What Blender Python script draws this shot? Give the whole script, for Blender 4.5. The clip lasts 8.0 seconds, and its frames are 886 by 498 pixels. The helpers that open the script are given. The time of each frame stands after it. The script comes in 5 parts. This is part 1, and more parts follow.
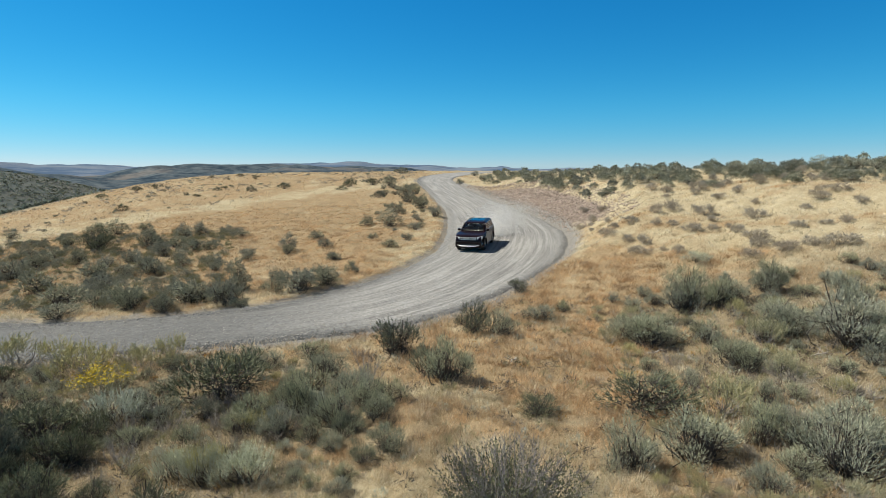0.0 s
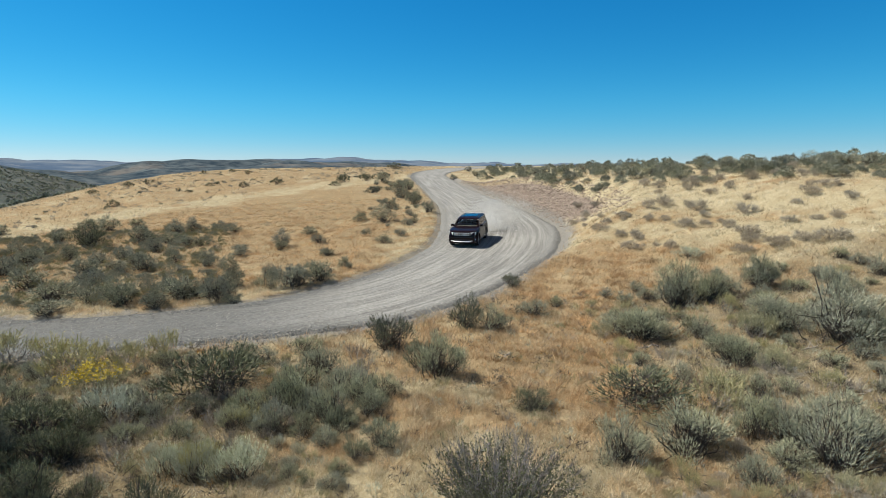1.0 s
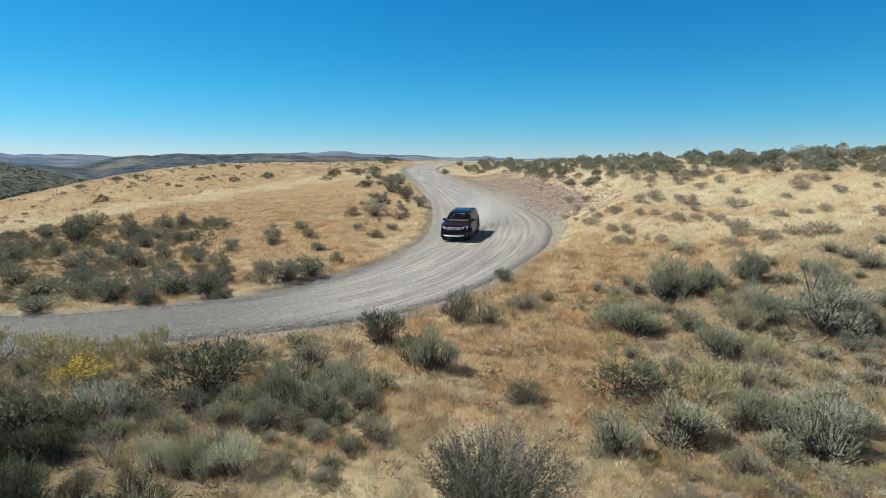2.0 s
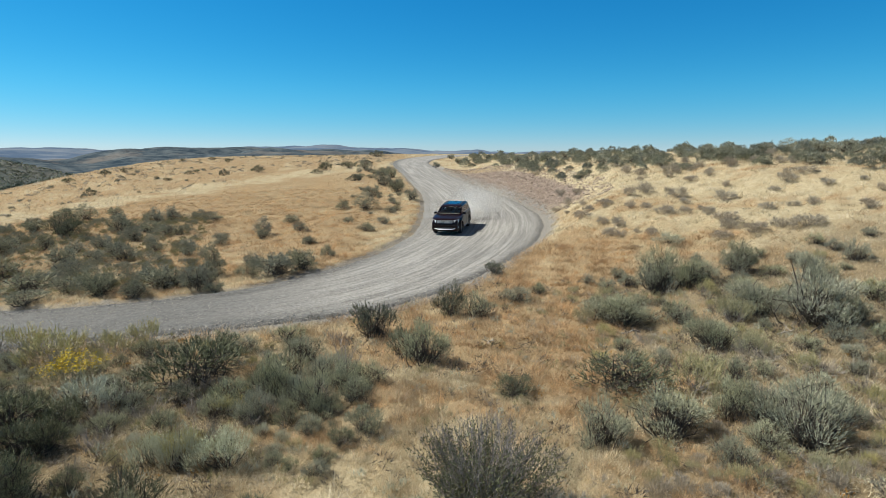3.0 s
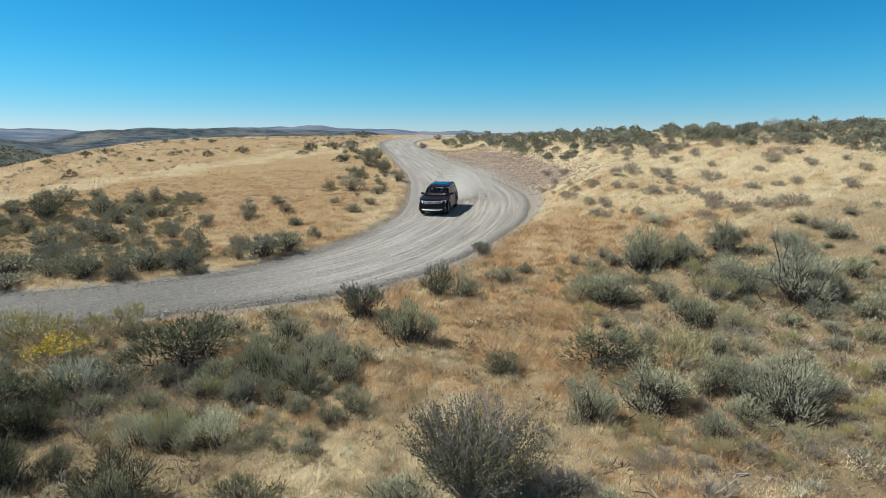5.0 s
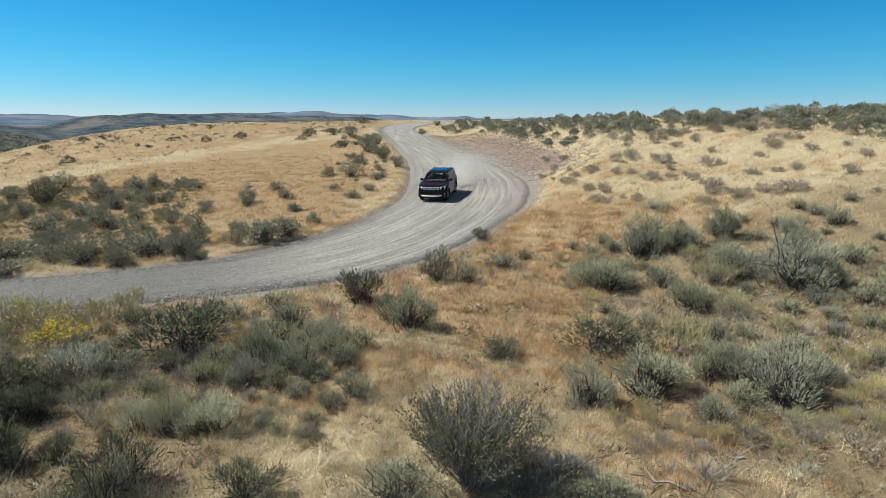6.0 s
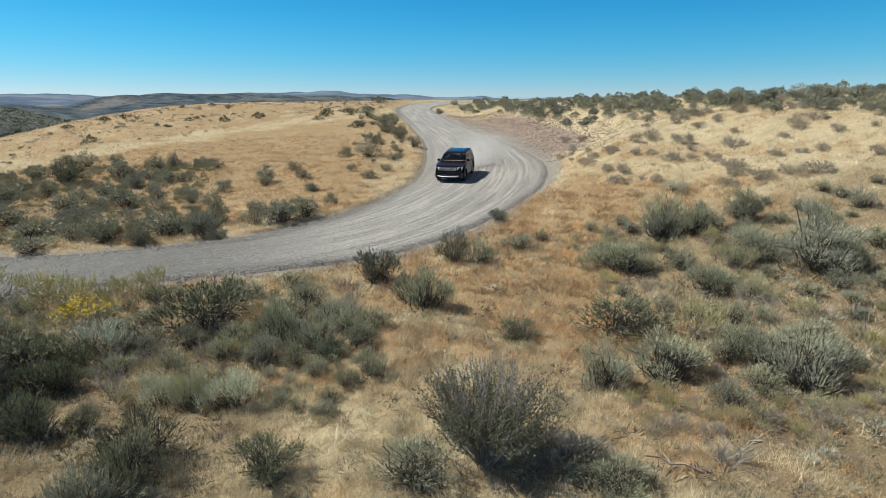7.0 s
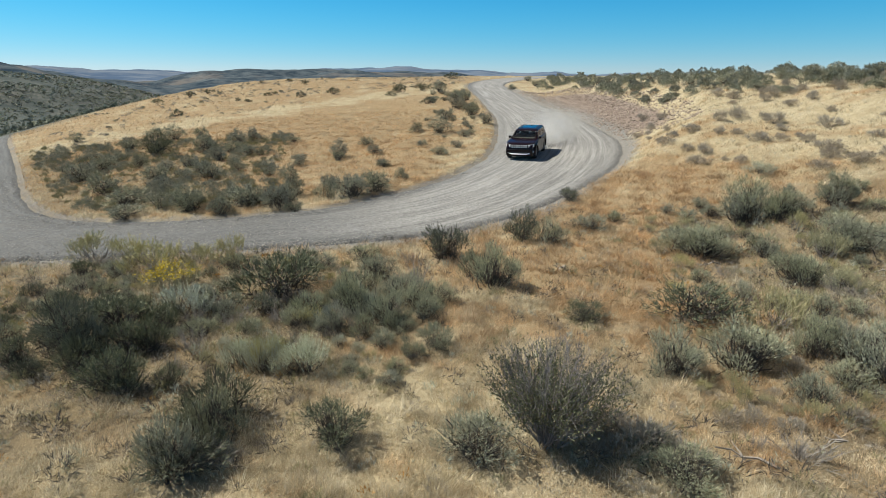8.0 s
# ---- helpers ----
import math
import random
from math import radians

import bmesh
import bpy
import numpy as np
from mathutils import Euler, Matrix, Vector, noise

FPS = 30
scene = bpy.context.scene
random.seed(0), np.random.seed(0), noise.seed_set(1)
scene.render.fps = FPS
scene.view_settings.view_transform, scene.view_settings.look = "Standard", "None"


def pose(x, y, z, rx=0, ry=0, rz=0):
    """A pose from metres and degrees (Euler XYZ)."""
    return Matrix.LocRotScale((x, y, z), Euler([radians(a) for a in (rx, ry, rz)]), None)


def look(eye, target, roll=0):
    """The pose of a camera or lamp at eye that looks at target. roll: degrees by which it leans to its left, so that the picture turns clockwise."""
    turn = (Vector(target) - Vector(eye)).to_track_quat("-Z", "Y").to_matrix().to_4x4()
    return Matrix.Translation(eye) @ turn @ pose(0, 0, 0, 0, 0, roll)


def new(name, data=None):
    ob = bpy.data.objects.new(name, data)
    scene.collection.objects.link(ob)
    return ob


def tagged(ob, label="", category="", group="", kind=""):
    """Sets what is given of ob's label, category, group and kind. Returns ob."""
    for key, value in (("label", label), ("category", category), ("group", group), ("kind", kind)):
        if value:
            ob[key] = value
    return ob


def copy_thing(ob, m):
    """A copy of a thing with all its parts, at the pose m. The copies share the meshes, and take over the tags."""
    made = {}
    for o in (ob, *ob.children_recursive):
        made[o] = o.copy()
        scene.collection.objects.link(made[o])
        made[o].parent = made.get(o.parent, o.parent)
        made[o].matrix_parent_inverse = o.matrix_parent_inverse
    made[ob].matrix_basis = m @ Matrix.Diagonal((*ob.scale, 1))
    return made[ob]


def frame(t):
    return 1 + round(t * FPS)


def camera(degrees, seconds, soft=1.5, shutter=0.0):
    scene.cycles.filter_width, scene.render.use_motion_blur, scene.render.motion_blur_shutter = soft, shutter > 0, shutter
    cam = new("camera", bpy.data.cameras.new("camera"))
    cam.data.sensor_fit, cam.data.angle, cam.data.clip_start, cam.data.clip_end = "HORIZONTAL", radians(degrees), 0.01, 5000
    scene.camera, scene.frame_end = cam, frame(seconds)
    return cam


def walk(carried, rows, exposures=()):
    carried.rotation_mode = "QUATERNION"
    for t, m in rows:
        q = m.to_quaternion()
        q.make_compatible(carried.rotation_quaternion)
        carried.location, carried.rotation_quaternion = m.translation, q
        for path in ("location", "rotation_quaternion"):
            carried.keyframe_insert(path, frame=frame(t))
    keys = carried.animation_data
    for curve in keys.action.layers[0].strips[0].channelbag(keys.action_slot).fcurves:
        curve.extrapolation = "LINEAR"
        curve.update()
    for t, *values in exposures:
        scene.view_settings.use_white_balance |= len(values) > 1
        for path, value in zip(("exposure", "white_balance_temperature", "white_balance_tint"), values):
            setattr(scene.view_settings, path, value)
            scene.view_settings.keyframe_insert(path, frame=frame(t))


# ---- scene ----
# A gravel road winding through dry sagebrush hills, seen from a hovering drone.
PLAN = 1.09          # metres to one unit of the plan below
EYE = 5.6 * PLAN
cam = camera(74.12, 8.0, soft=0.6)
# seconds, drift in x, y, z from the hover point, yaw, pitch
PATH = [
    (0.0, 0.000, 0.000, 0.000, 0.00, -8.00),
    (0.5, 0.000, -0.006, 0.000, -0.31, -8.21),
    (1.0, -0.002, -0.012, -0.001, -0.65, -8.43),
    (1.5, -0.004, -0.016, -0.004, -1.04, -8.69),
    (3.0, 0.000, -0.026, -0.016, -2.31, -9.60),
    (3.5, 0.000, -0.026, -0.027, -2.71, -9.98),
    (4.0, -0.002, -0.027, -0.037, -3.10, -10.37),
    (4.5, -0.004, -0.030, -0.048, -3.45, -10.86),
    (6.0, -0.003, -0.044, -0.067, -3.65, -12.75),
    (6.5, -0.007, -0.043, -0.070, -3.50, -13.61),
    (7.0, -0.014, -0.040, -0.076, -2.00, -14.61),
    (7.5, -0.028, -0.034, -0.084, 0.83, -15.72),
    (8.0, -0.041, -0.036, -0.088, 4.80, -16.81),
]
walk(cam, [(t, pose(x * PLAN, y * PLAN, EYE + z * PLAN, 90 + pitch, 0, yaw)) for t, x, y, z, yaw, pitch in PATH],
     exposures=[(0.0, 0.29), (8.0, 0.29)])

# ---- light: clear autumn sky, sun from the far left ----
SUN_AZIMUTH, SUN_HEIGHT = radians(-80), radians(50)   # clockwise from +y
world = bpy.data.worlds.new("clear_sky")
scene.world = world
world.use_nodes = True
wn = world.node_tree.nodes
sky = wn.new("ShaderNodeTexSky")
sky.sky_type = "NISHITA"
sky.sun_disc = False
sky.sun_elevation, sky.sun_rotation = SUN_HEIGHT, SUN_AZIMUTH
sky.altitude, sky.air_density, sky.dust_density, sky.ozone_density = 2500, 0.8, 0.0, 4.0
wn["Background"].inputs["Strength"].default_value = 0.0865
tint = wn.new("ShaderNodeSeparateColor")
whole = wn.new("ShaderNodeCombineColor")
deeper = wn.new("ShaderNodeHueSaturation")
deeper.inputs["Saturation"].default_value = 1.25
clear = wn.new("ShaderNodeMix")
clear.data_type, clear.blend_type = "RGBA", "MULTIPLY"
clear.inputs[0].default_value = 1.0
clear.inputs[7].default_value = (0.67, 1.06, 1.09, 1)
world.node_tree.links.new(sky.outputs["Color"], deeper.inputs["Color"])
world.node_tree.links.new(deeper.outputs["Color"], clear.inputs[6])
world.node_tree.links.new(clear.outputs[2], tint.inputs[0])
# thin dry mountain air: a cyan sky that pales evenly to the horizon
for channel, gain, power in ((0, 0.82, 1.32), (1, 1.61, 0.77), (2, 2.56, 0.55)):
    bend, lift = wn.new("ShaderNodeMath"), wn.new("ShaderNodeMath")
    bend.operation, lift.operation = "POWER", "MULTIPLY"
    bend.inputs[1].default_value, lift.inputs[1].default_value = power, gain
    world.node_tree.links.new(tint.outputs[channel], bend.inputs[0])
    world.node_tree.links.new(bend.outputs[0], lift.inputs[0])
    world.node_tree.links.new(lift.outputs[0], whole.inputs[channel])
# the unseen upper sky is dimmed and greyed, to weaken the blue in shadows
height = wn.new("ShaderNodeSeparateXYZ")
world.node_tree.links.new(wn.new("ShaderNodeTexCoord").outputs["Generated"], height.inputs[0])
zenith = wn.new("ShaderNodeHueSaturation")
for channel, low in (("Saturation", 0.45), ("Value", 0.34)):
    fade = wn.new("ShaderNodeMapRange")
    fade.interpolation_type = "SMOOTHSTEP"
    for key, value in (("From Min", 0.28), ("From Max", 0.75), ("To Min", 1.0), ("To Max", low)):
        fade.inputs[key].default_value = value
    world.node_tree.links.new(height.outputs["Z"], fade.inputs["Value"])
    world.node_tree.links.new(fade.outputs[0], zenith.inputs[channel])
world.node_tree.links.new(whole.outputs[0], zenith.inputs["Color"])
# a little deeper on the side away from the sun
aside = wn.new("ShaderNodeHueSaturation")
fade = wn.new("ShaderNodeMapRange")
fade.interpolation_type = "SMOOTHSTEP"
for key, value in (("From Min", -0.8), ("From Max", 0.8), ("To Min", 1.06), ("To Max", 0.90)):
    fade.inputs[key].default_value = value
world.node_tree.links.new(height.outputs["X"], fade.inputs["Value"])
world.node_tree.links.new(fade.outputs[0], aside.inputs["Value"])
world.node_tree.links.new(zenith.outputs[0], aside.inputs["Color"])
# dimmer and less green low down, towards the horizon
low_fade = wn.new("ShaderNodeMapRange")
low_fade.interpolation_type = "SMOOTHSTEP"
for key, value in (("From Min", -0.02), ("From Max", 0.11), ("To Min", 1.0), ("To Max", 0.0)):
    low_fade.inputs[key].default_value = value
low_tint = wn.new("ShaderNodeMix")
low_tint.data_type, low_tint.blend_type = "RGBA", "MULTIPLY"
low_tint.inputs[7].default_value = (0.84, 0.78, 0.88, 1)
world.node_tree.links.new(height.outputs["Z"], low_fade.inputs["Value"])
world.node_tree.links.new(low_fade.outputs[0], low_tint.inputs[0])
world.node_tree.links.new(aside.outputs[0], low_tint.inputs[6])
world.node_tree.links.new(low_tint.outputs[2], wn["Background"].inputs["Color"])
sun_data = bpy.data.lights.new("sun", "SUN")
sun_data.energy, sun_data.angle, sun_data.color = 5.0, radians(0.53), (1.0, 0.965, 0.855)
sun = new("sun", sun_data)
away = Vector((math.sin(SUN_AZIMUTH) * math.cos(SUN_HEIGHT), math.cos(SUN_AZIMUTH) * math.cos(SUN_HEIGHT), math.sin(SUN_HEIGHT)))
sun.matrix_world = look(away * 200, (0, 0, 0))


# ---- materials ----
class Nodes:
    """A principled material with short-hands for the nodes that most of them share."""

    def __init__(self, name, rough=0.9, spec=0.2, metal=0.0):
        self.mat = bpy.data.materials.new(name)
        self.mat.use_nodes = True
        self.tree = self.mat.node_tree
        self.bsdf = self.tree.nodes["Principled BSDF"]
        self.set("Roughness", rough)
        self.set("Specular IOR Level", spec)
        self.set("Metallic", metal)

    def put(self, socket, value):
        if isinstance(value, bpy.types.NodeSocket):
            self.tree.links.new(value, socket)
        elif isinstance(value, (tuple, list)) and len(value) == 3 and socket.type == "RGBA":
            socket.default_value = (*value, 1)
        else:
            socket.default_value = value

    def set(self, name, value):
        self.put(self.bsdf.inputs[name], value)

    def node(self, kind, **inputs):
        n = self.tree.nodes.new(kind)
        for key, value in inputs.items():
            self.put(n.inputs[key], value)
        return n

    def place(self):
        return self.node("ShaderNodeNewGeometry").outputs["Position"]

    def local(self):
        return self.node("ShaderNodeTexCoord").outputs["Object"]

    def noise(self, at, scale, detail=4.0, rough=0.6):
        return self.node("ShaderNodeTexNoise", Vector=at, Scale=scale, Detail=detail, Roughness=rough).outputs["Fac"]

    def ramp(self, fac, *stops):
        n = self.node("ShaderNodeValToRGB", Fac=fac)
        e = n.color_ramp.elements
        while len(e) < len(stops):
            e.new(0.5)
        for k, (at, colour) in zip(e, stops):
            k.position = at
            k.color = (*colour, 1) if isinstance(colour, tuple) else (colour, colour, colour, 1)
        return n.outputs["Color"]

    def mix(self, fac, a, b, how="MIX"):
        n = self.tree.nodes.new("ShaderNodeMix")
        n.data_type, n.blend_type = "RGBA", how
        for socket, value in zip((n.inputs[0], n.inputs[6], n.inputs[7]), (fac, a, b)):
            self.put(socket, value)
        return n.outputs[2]

    def math(self, how, a, b=0.5):
        n = self.tree.nodes.new("ShaderNodeMath")
        n.operation = how
        self.put(n.inputs[0], a)
        self.put(n.inputs[1], b)
        return n.outputs[0]

    def attribute(self, name):
        n = self.tree.nodes.new("ShaderNodeAttribute")
        n.attribute_name = name
        return n.outputs["Fac"]

    def island(self):
        return self.node("ShaderNodeNewGeometry").outputs["Random Per Island"]

    def own(self):
        return self.node("ShaderNodeObjectInfo").outputs["Random"]

    def bump(self, height, strength, distance):
        self.set("Normal", self.node("ShaderNodeBump", Height=height, Strength=strength, Distance=distance).outputs["Normal"])

    def colour(self, value):
        self.set("Base Color", value)
        return self.mat

    def thin(self, value, share):
        """Thin blades that let part of the light through."""
        self.set("Base Color", value)
        through_leaf = self.node("ShaderNodeBsdfTranslucent", Color=value)
        both = self.node("ShaderNodeMixShader", Fac=share)
        self.tree.links.new(self.bsdf.outputs[0], both.inputs[1])
        self.tree.links.new(through_leaf.outputs[0], both.inputs[2])
        self.tree.links.new(both.outputs[0], self.tree.nodes["Material Output"].inputs["Surface"])
        return self.mat


STRAW, STRAW_DARK = (0.71, 0.61, 0.415), (0.42, 0.352, 0.23)
RUST, RUST_DARK = (0.51, 0.36, 0.205), (0.25, 0.163, 0.088)
SOIL, SOIL_DARK = (0.33, 0.285, 0.225), (0.14, 0.115, 0.085)


def ground_material():
    m = Nodes("dry_grassland", 1.0, 0.05)
    at = m.place()
    fine, mid, broad = m.ramp(m.noise(at, 5.0, 8, 0.7), (0.36, 0.0), (0.64, 1.0)), m.noise(at, 1.3, 5), m.noise(at, 0.16, 4)
    tone = m.math("ADD", m.attribute("tone"), m.math("MULTIPLY", m.math("SUBTRACT", mid, 0.5), 0.9))
    pale = m.mix(fine, STRAW_DARK, STRAW)
    rust = m.mix(fine, RUST_DARK, RUST)
    grass = m.mix(m.ramp(tone, (0.25, 0.0), (0.75, 1.0)), pale, rust)
    soil = m.mix(m.noise(at, 22.0, 5), SOIL_DARK, SOIL)
    bare = m.math("MULTIPLY", m.ramp(m.math("ADD", mid, m.math("MULTIPLY", fine, 0.5)), (0.62, 0.0), (0.80, 1.0)), m.attribute("bare"))
    near = m.mix(bare, grass, soil)
    grit = m.ramp(m.noise(at, 55.0, 3, 0.7), (0.40, 0.0), (0.62, 1.0))
    litter = m.mix(grit, (0.04, 0.031, 0.022), (0.27, 0.22, 0.15))
    near = m.mix(m.math("MULTIPLY", m.attribute("bare"), 0.8), near, litter)
    near = m.mix(m.math("MULTIPLY", m.math("SUBTRACT", 1.0, grit), m.attribute("bare")), near, (0.17, 0.13, 0.08))
    near = m.mix(m.math("MULTIPLY", m.ramp(broad, (0.35, 0.0), (0.7, 1.0)), 0.35), near, STRAW_DARK)
    near = m.mix(m.ramp(m.noise(at, 0.7, 9, 0.78), (0.44, 0.0), (0.62, 0.6)), near, (0.35, 0.275, 0.165))
    speck = m.ramp(m.noise(at, 34.0, 5, 0.75), (0.38, 0.0), (0.62, 1.0))
    near = m.mix(0.45, near, m.mix(speck, (0.16, 0.15, 0.13), (0.82, 0.80, 0.76)), "SOFT_LIGHT")
    # cut bank of stony red-grey earth
    stones = m.node("ShaderNodeTexVoronoi", Vector=at, Scale=5.0).outputs["Color"]
    bank = m.mix(m.ramp(m.noise(at, 2.6, 8, 0.75), (0.36, 0.0), (0.64, 1.0)), (0.15, 0.108, 0.085), (0.31, 0.235, 0.19))
    bank = m.mix(0.42, bank, m.ramp(stones, (0.2, (0.11, 0.083, 0.066)), (0.8, (0.40, 0.33, 0.275))))
    near = m.mix(m.ramp(m.math("ADD", m.attribute("bank"), m.math("MULTIPLY", m.math("SUBTRACT", mid, 0.5), 0.8)), (0.35, 0.0), (0.65, 1.0)), near, bank)
    verge = m.mix(m.ramp(m.noise(at, 20.0, 5, 0.7), (0.36, 0.0), (0.64, 1.0)), (0.125, 0.118, 0.108), (0.36, 0.34, 0.31))
    near = m.mix(m.ramp(m.math("ADD", m.attribute("verge"), m.math("MULTIPLY", m.math("SUBTRACT", mid, 0.5), 1.0)), (0.25, 0.0), (0.85, 0.95)), near, verge)
    # far slopes under close scrub
    scrub = m.mix(m.ramp(m.noise(at, 0.16, 10, 0.8), (0.42, 0.0), (0.58, 1.0)), (0.06, 0.072, 0.066), (0.19, 0.185, 0.155))
    scrub = m.mix(m.ramp(m.noise(at, 0.011, 7, 0.65), (0.52, 0.0), (0.66, 0.6)), scrub, (0.26, 0.23, 0.185))
    scrub = m.mix(m.ramp(m.noise(at, 0.006, 5), (0.40, 0.6), (0.52, 0.0)), scrub, (0.085, 0.105, 0.10))
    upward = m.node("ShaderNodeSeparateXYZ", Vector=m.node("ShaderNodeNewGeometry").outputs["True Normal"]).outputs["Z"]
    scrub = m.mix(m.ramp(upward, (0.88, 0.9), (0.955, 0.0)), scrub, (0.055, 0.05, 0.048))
    m.bump(m.math("ADD", fine, mid), 0.6, 0.08)
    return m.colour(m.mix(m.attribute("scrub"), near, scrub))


def gravel_material():
    m = Nodes("road_gravel", 0.95, 0.15)
    at = m.place()
    across = m.node("ShaderNodeCombineXYZ", X=m.attribute("across"), Y=m.math("MULTIPLY", m.attribute("along"), 0.035)).outputs["Vector"]
    streak = m.noise(across, 3.4, 6, 0.7)
    fine = m.noise(at, 30.0, 5, 0.7)
    patch = m.noise(at, 0.7, 4)
    packed = m.mix(m.ramp(streak, (0.41, 0.0), (0.60, 1.0)), (0.25, 0.242, 0.232), (0.455, 0.44, 0.418))
    loose = m.mix(m.math("ADD", m.math("MULTIPLY", fine, 0.5), m.math("MULTIPLY", m.ramp(streak, (0.38, 0.0), (0.64, 1.0)), 0.5)), (0.05, 0.051, 0.053), (0.225, 0.226, 0.226))
    col = m.mix(m.ramp(m.math("ADD", m.attribute("edge"), m.math("MULTIPLY", m.math("SUBTRACT", streak, 0.5), 0.9)), (0.3, 0.0), (0.8, 1.0)), packed, loose)
    col = m.mix(m.math("MULTIPLY", patch, 0.16), col, (0.32, 0.312, 0.295))
    stones = m.node("ShaderNodeTexVoronoi", Vector=at, Scale=11.0)
    col = m.mix(0.22, col, m.ramp(stones.outputs["Color"], (0.1, (0.10, 0.098, 0.09)), (0.9, (0.42, 0.41, 0.375))))
    clods = m.ramp(m.noise(at, 7.0, 6, 0.75), (0.40, 0.0), (0.60, 1.0))
    col = m.mix(0.4, col, m.mix(clods, (0.11, 0.108, 0.104), (0.50, 0.49, 0.465)), "SOFT_LIGHT")
    m.bump(m.math("ADD", m.math("ADD", fine, m.math("MULTIPLY", streak, 1.2)), stones.outputs["Distance"]), 0.7, 0.035)
    return m.colour(col)


def leaf_material(name, dark, light, rough=0.75, share=0.07, tip=None):
    m = Nodes(name, rough, 0.15)
    col = m.mix(m.math("ADD", m.math("MULTIPLY", m.island(), 0.4), m.math("MULTIPLY", m.attribute("sprig"), 0.75)), dark, light)
    own = m.own()
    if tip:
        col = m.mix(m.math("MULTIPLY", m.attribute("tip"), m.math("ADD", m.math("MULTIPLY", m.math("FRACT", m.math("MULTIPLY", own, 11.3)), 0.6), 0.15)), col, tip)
    other = m.math("MAXIMUM", m.attribute("plant"), own)
    col = m.mix(m.math("MULTIPLY", m.math("POWER", other, 2.0), 0.5), col, tuple(c * 0.8 for c in dark))
    grey = (light[0] + light[1] + light[2]) / 3
    col = m.mix(m.math("MULTIPLY", m.math("FRACT", m.math("MULTIPLY", other, 23.7)), 0.45), col, (grey * 0.66, grey * 0.66, grey * 0.60))
    return m.thin(col, share)


def bark_material(name, dark, light):
    m = Nodes(name, 0.9, 0.1)
    return m.colour(m.mix(m.noise(m.local(), 18.0, 4), dark, light))


def grass_material():
    m = Nodes("dry_grass_blades", 0.8, 0.15)
    tuft = m.attribute("tuft")
    tone = m.math("ADD", m.attribute("tone"), m.math("MULTIPLY", m.math("SUBTRACT", m.math("FRACT", m.math("MULTIPLY", tuft, 7.7)), 0.5), 0.55))
    shade = m.math("ADD", m.math("MULTIPLY", m.island(), 0.28), m.math("MULTIPLY", tuft, 0.72))
    pale = m.mix(shade, (0.33, 0.277, 0.178), (0.99, 0.885, 0.66))
    rust = m.mix(shade, (0.22, 0.135, 0.07), (0.86, 0.60, 0.345))
    col = m.mix(m.ramp(tone, (0.2, 0.0), (0.8, 1.0)), pale, rust)
    grey = m.ramp(m.math("FRACT", m.math("MULTIPLY", tuft, 13.1)), (0.84, 0.0), (0.88, 0.6))
    return m.thin(m.mix(grey, col, (0.42, 0.375, 0.255)), 0.28)


def mesa_material():
    """The valley and the rimrock mesa: dark sage, dry slopes and black cliffs, with some blue haze put into the colour.
    """
    m = Nodes("hazed_sage_mesa", 1.0, 0.0)
    at = m.place()
    cover = m.ramp(m.noise(at, 0.03, 9, 0.75), (0.40, (0.032, 0.05, 0.068)), (0.62, (0.115, 0.138, 0.15)))
    dry = m.ramp(m.noise(at, 0.0065, 7, 0.6), (0.52, 0.0), (0.66, 0.5))
    cover = m.mix(dry, cover, (0.255, 0.215, 0.18))
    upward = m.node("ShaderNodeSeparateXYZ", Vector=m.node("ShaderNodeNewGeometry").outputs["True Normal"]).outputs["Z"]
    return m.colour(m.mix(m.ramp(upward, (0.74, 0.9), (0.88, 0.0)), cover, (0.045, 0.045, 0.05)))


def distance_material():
    """Sage-covered ranges miles off, the blue haze of distance painted into their colour."""
    m = Nodes("hazed_ranges", 1.0, 0.0)
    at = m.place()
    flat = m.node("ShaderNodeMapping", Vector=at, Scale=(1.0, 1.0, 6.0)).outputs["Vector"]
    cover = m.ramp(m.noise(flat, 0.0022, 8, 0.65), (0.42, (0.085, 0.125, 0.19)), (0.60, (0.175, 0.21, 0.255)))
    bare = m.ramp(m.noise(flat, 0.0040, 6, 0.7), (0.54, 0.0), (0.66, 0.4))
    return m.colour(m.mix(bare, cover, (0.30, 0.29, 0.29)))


M_MESA, M_DISTANCE = mesa_material(), distance_material()
M_GROUND, M_GRAVEL, M_GRASS = ground_material(), gravel_material(), grass_material()
TIP = (0.60, 0.575, 0.30)
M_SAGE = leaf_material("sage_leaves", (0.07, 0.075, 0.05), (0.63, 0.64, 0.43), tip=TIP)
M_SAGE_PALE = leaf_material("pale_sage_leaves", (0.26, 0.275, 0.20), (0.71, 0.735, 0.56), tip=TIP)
M_GREEN = leaf_material("dark_green_leaves", (0.036, 0.041, 0.022), (0.30, 0.315, 0.185))
M_OLIVE = leaf_material("olive_rabbitbrush_leaves", (0.22, 0.20, 0.085), (0.60, 0.54, 0.26), tip=(0.64, 0.55, 0.20))
M_BROWN = leaf_material("dry_brown_twigs", (0.28, 0.24, 0.185), (0.60, 0.525, 0.415), 0.75, 0.25)
M_RIDGE = leaf_material("crest_sage_leaves", (0.145, 0.15, 0.105), (0.55, 0.55, 0.405))
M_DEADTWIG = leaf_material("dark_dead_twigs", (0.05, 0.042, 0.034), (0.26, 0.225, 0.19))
M_SAGE_OLIVE = leaf_material("olive_sage_leaves", (0.125, 0.132, 0.084), (0.58, 0.565, 0.39))
M_ORANGE = leaf_material("rust_flower_heads", (0.34, 0.17, 0.04), (0.62, 0.34, 0.08))
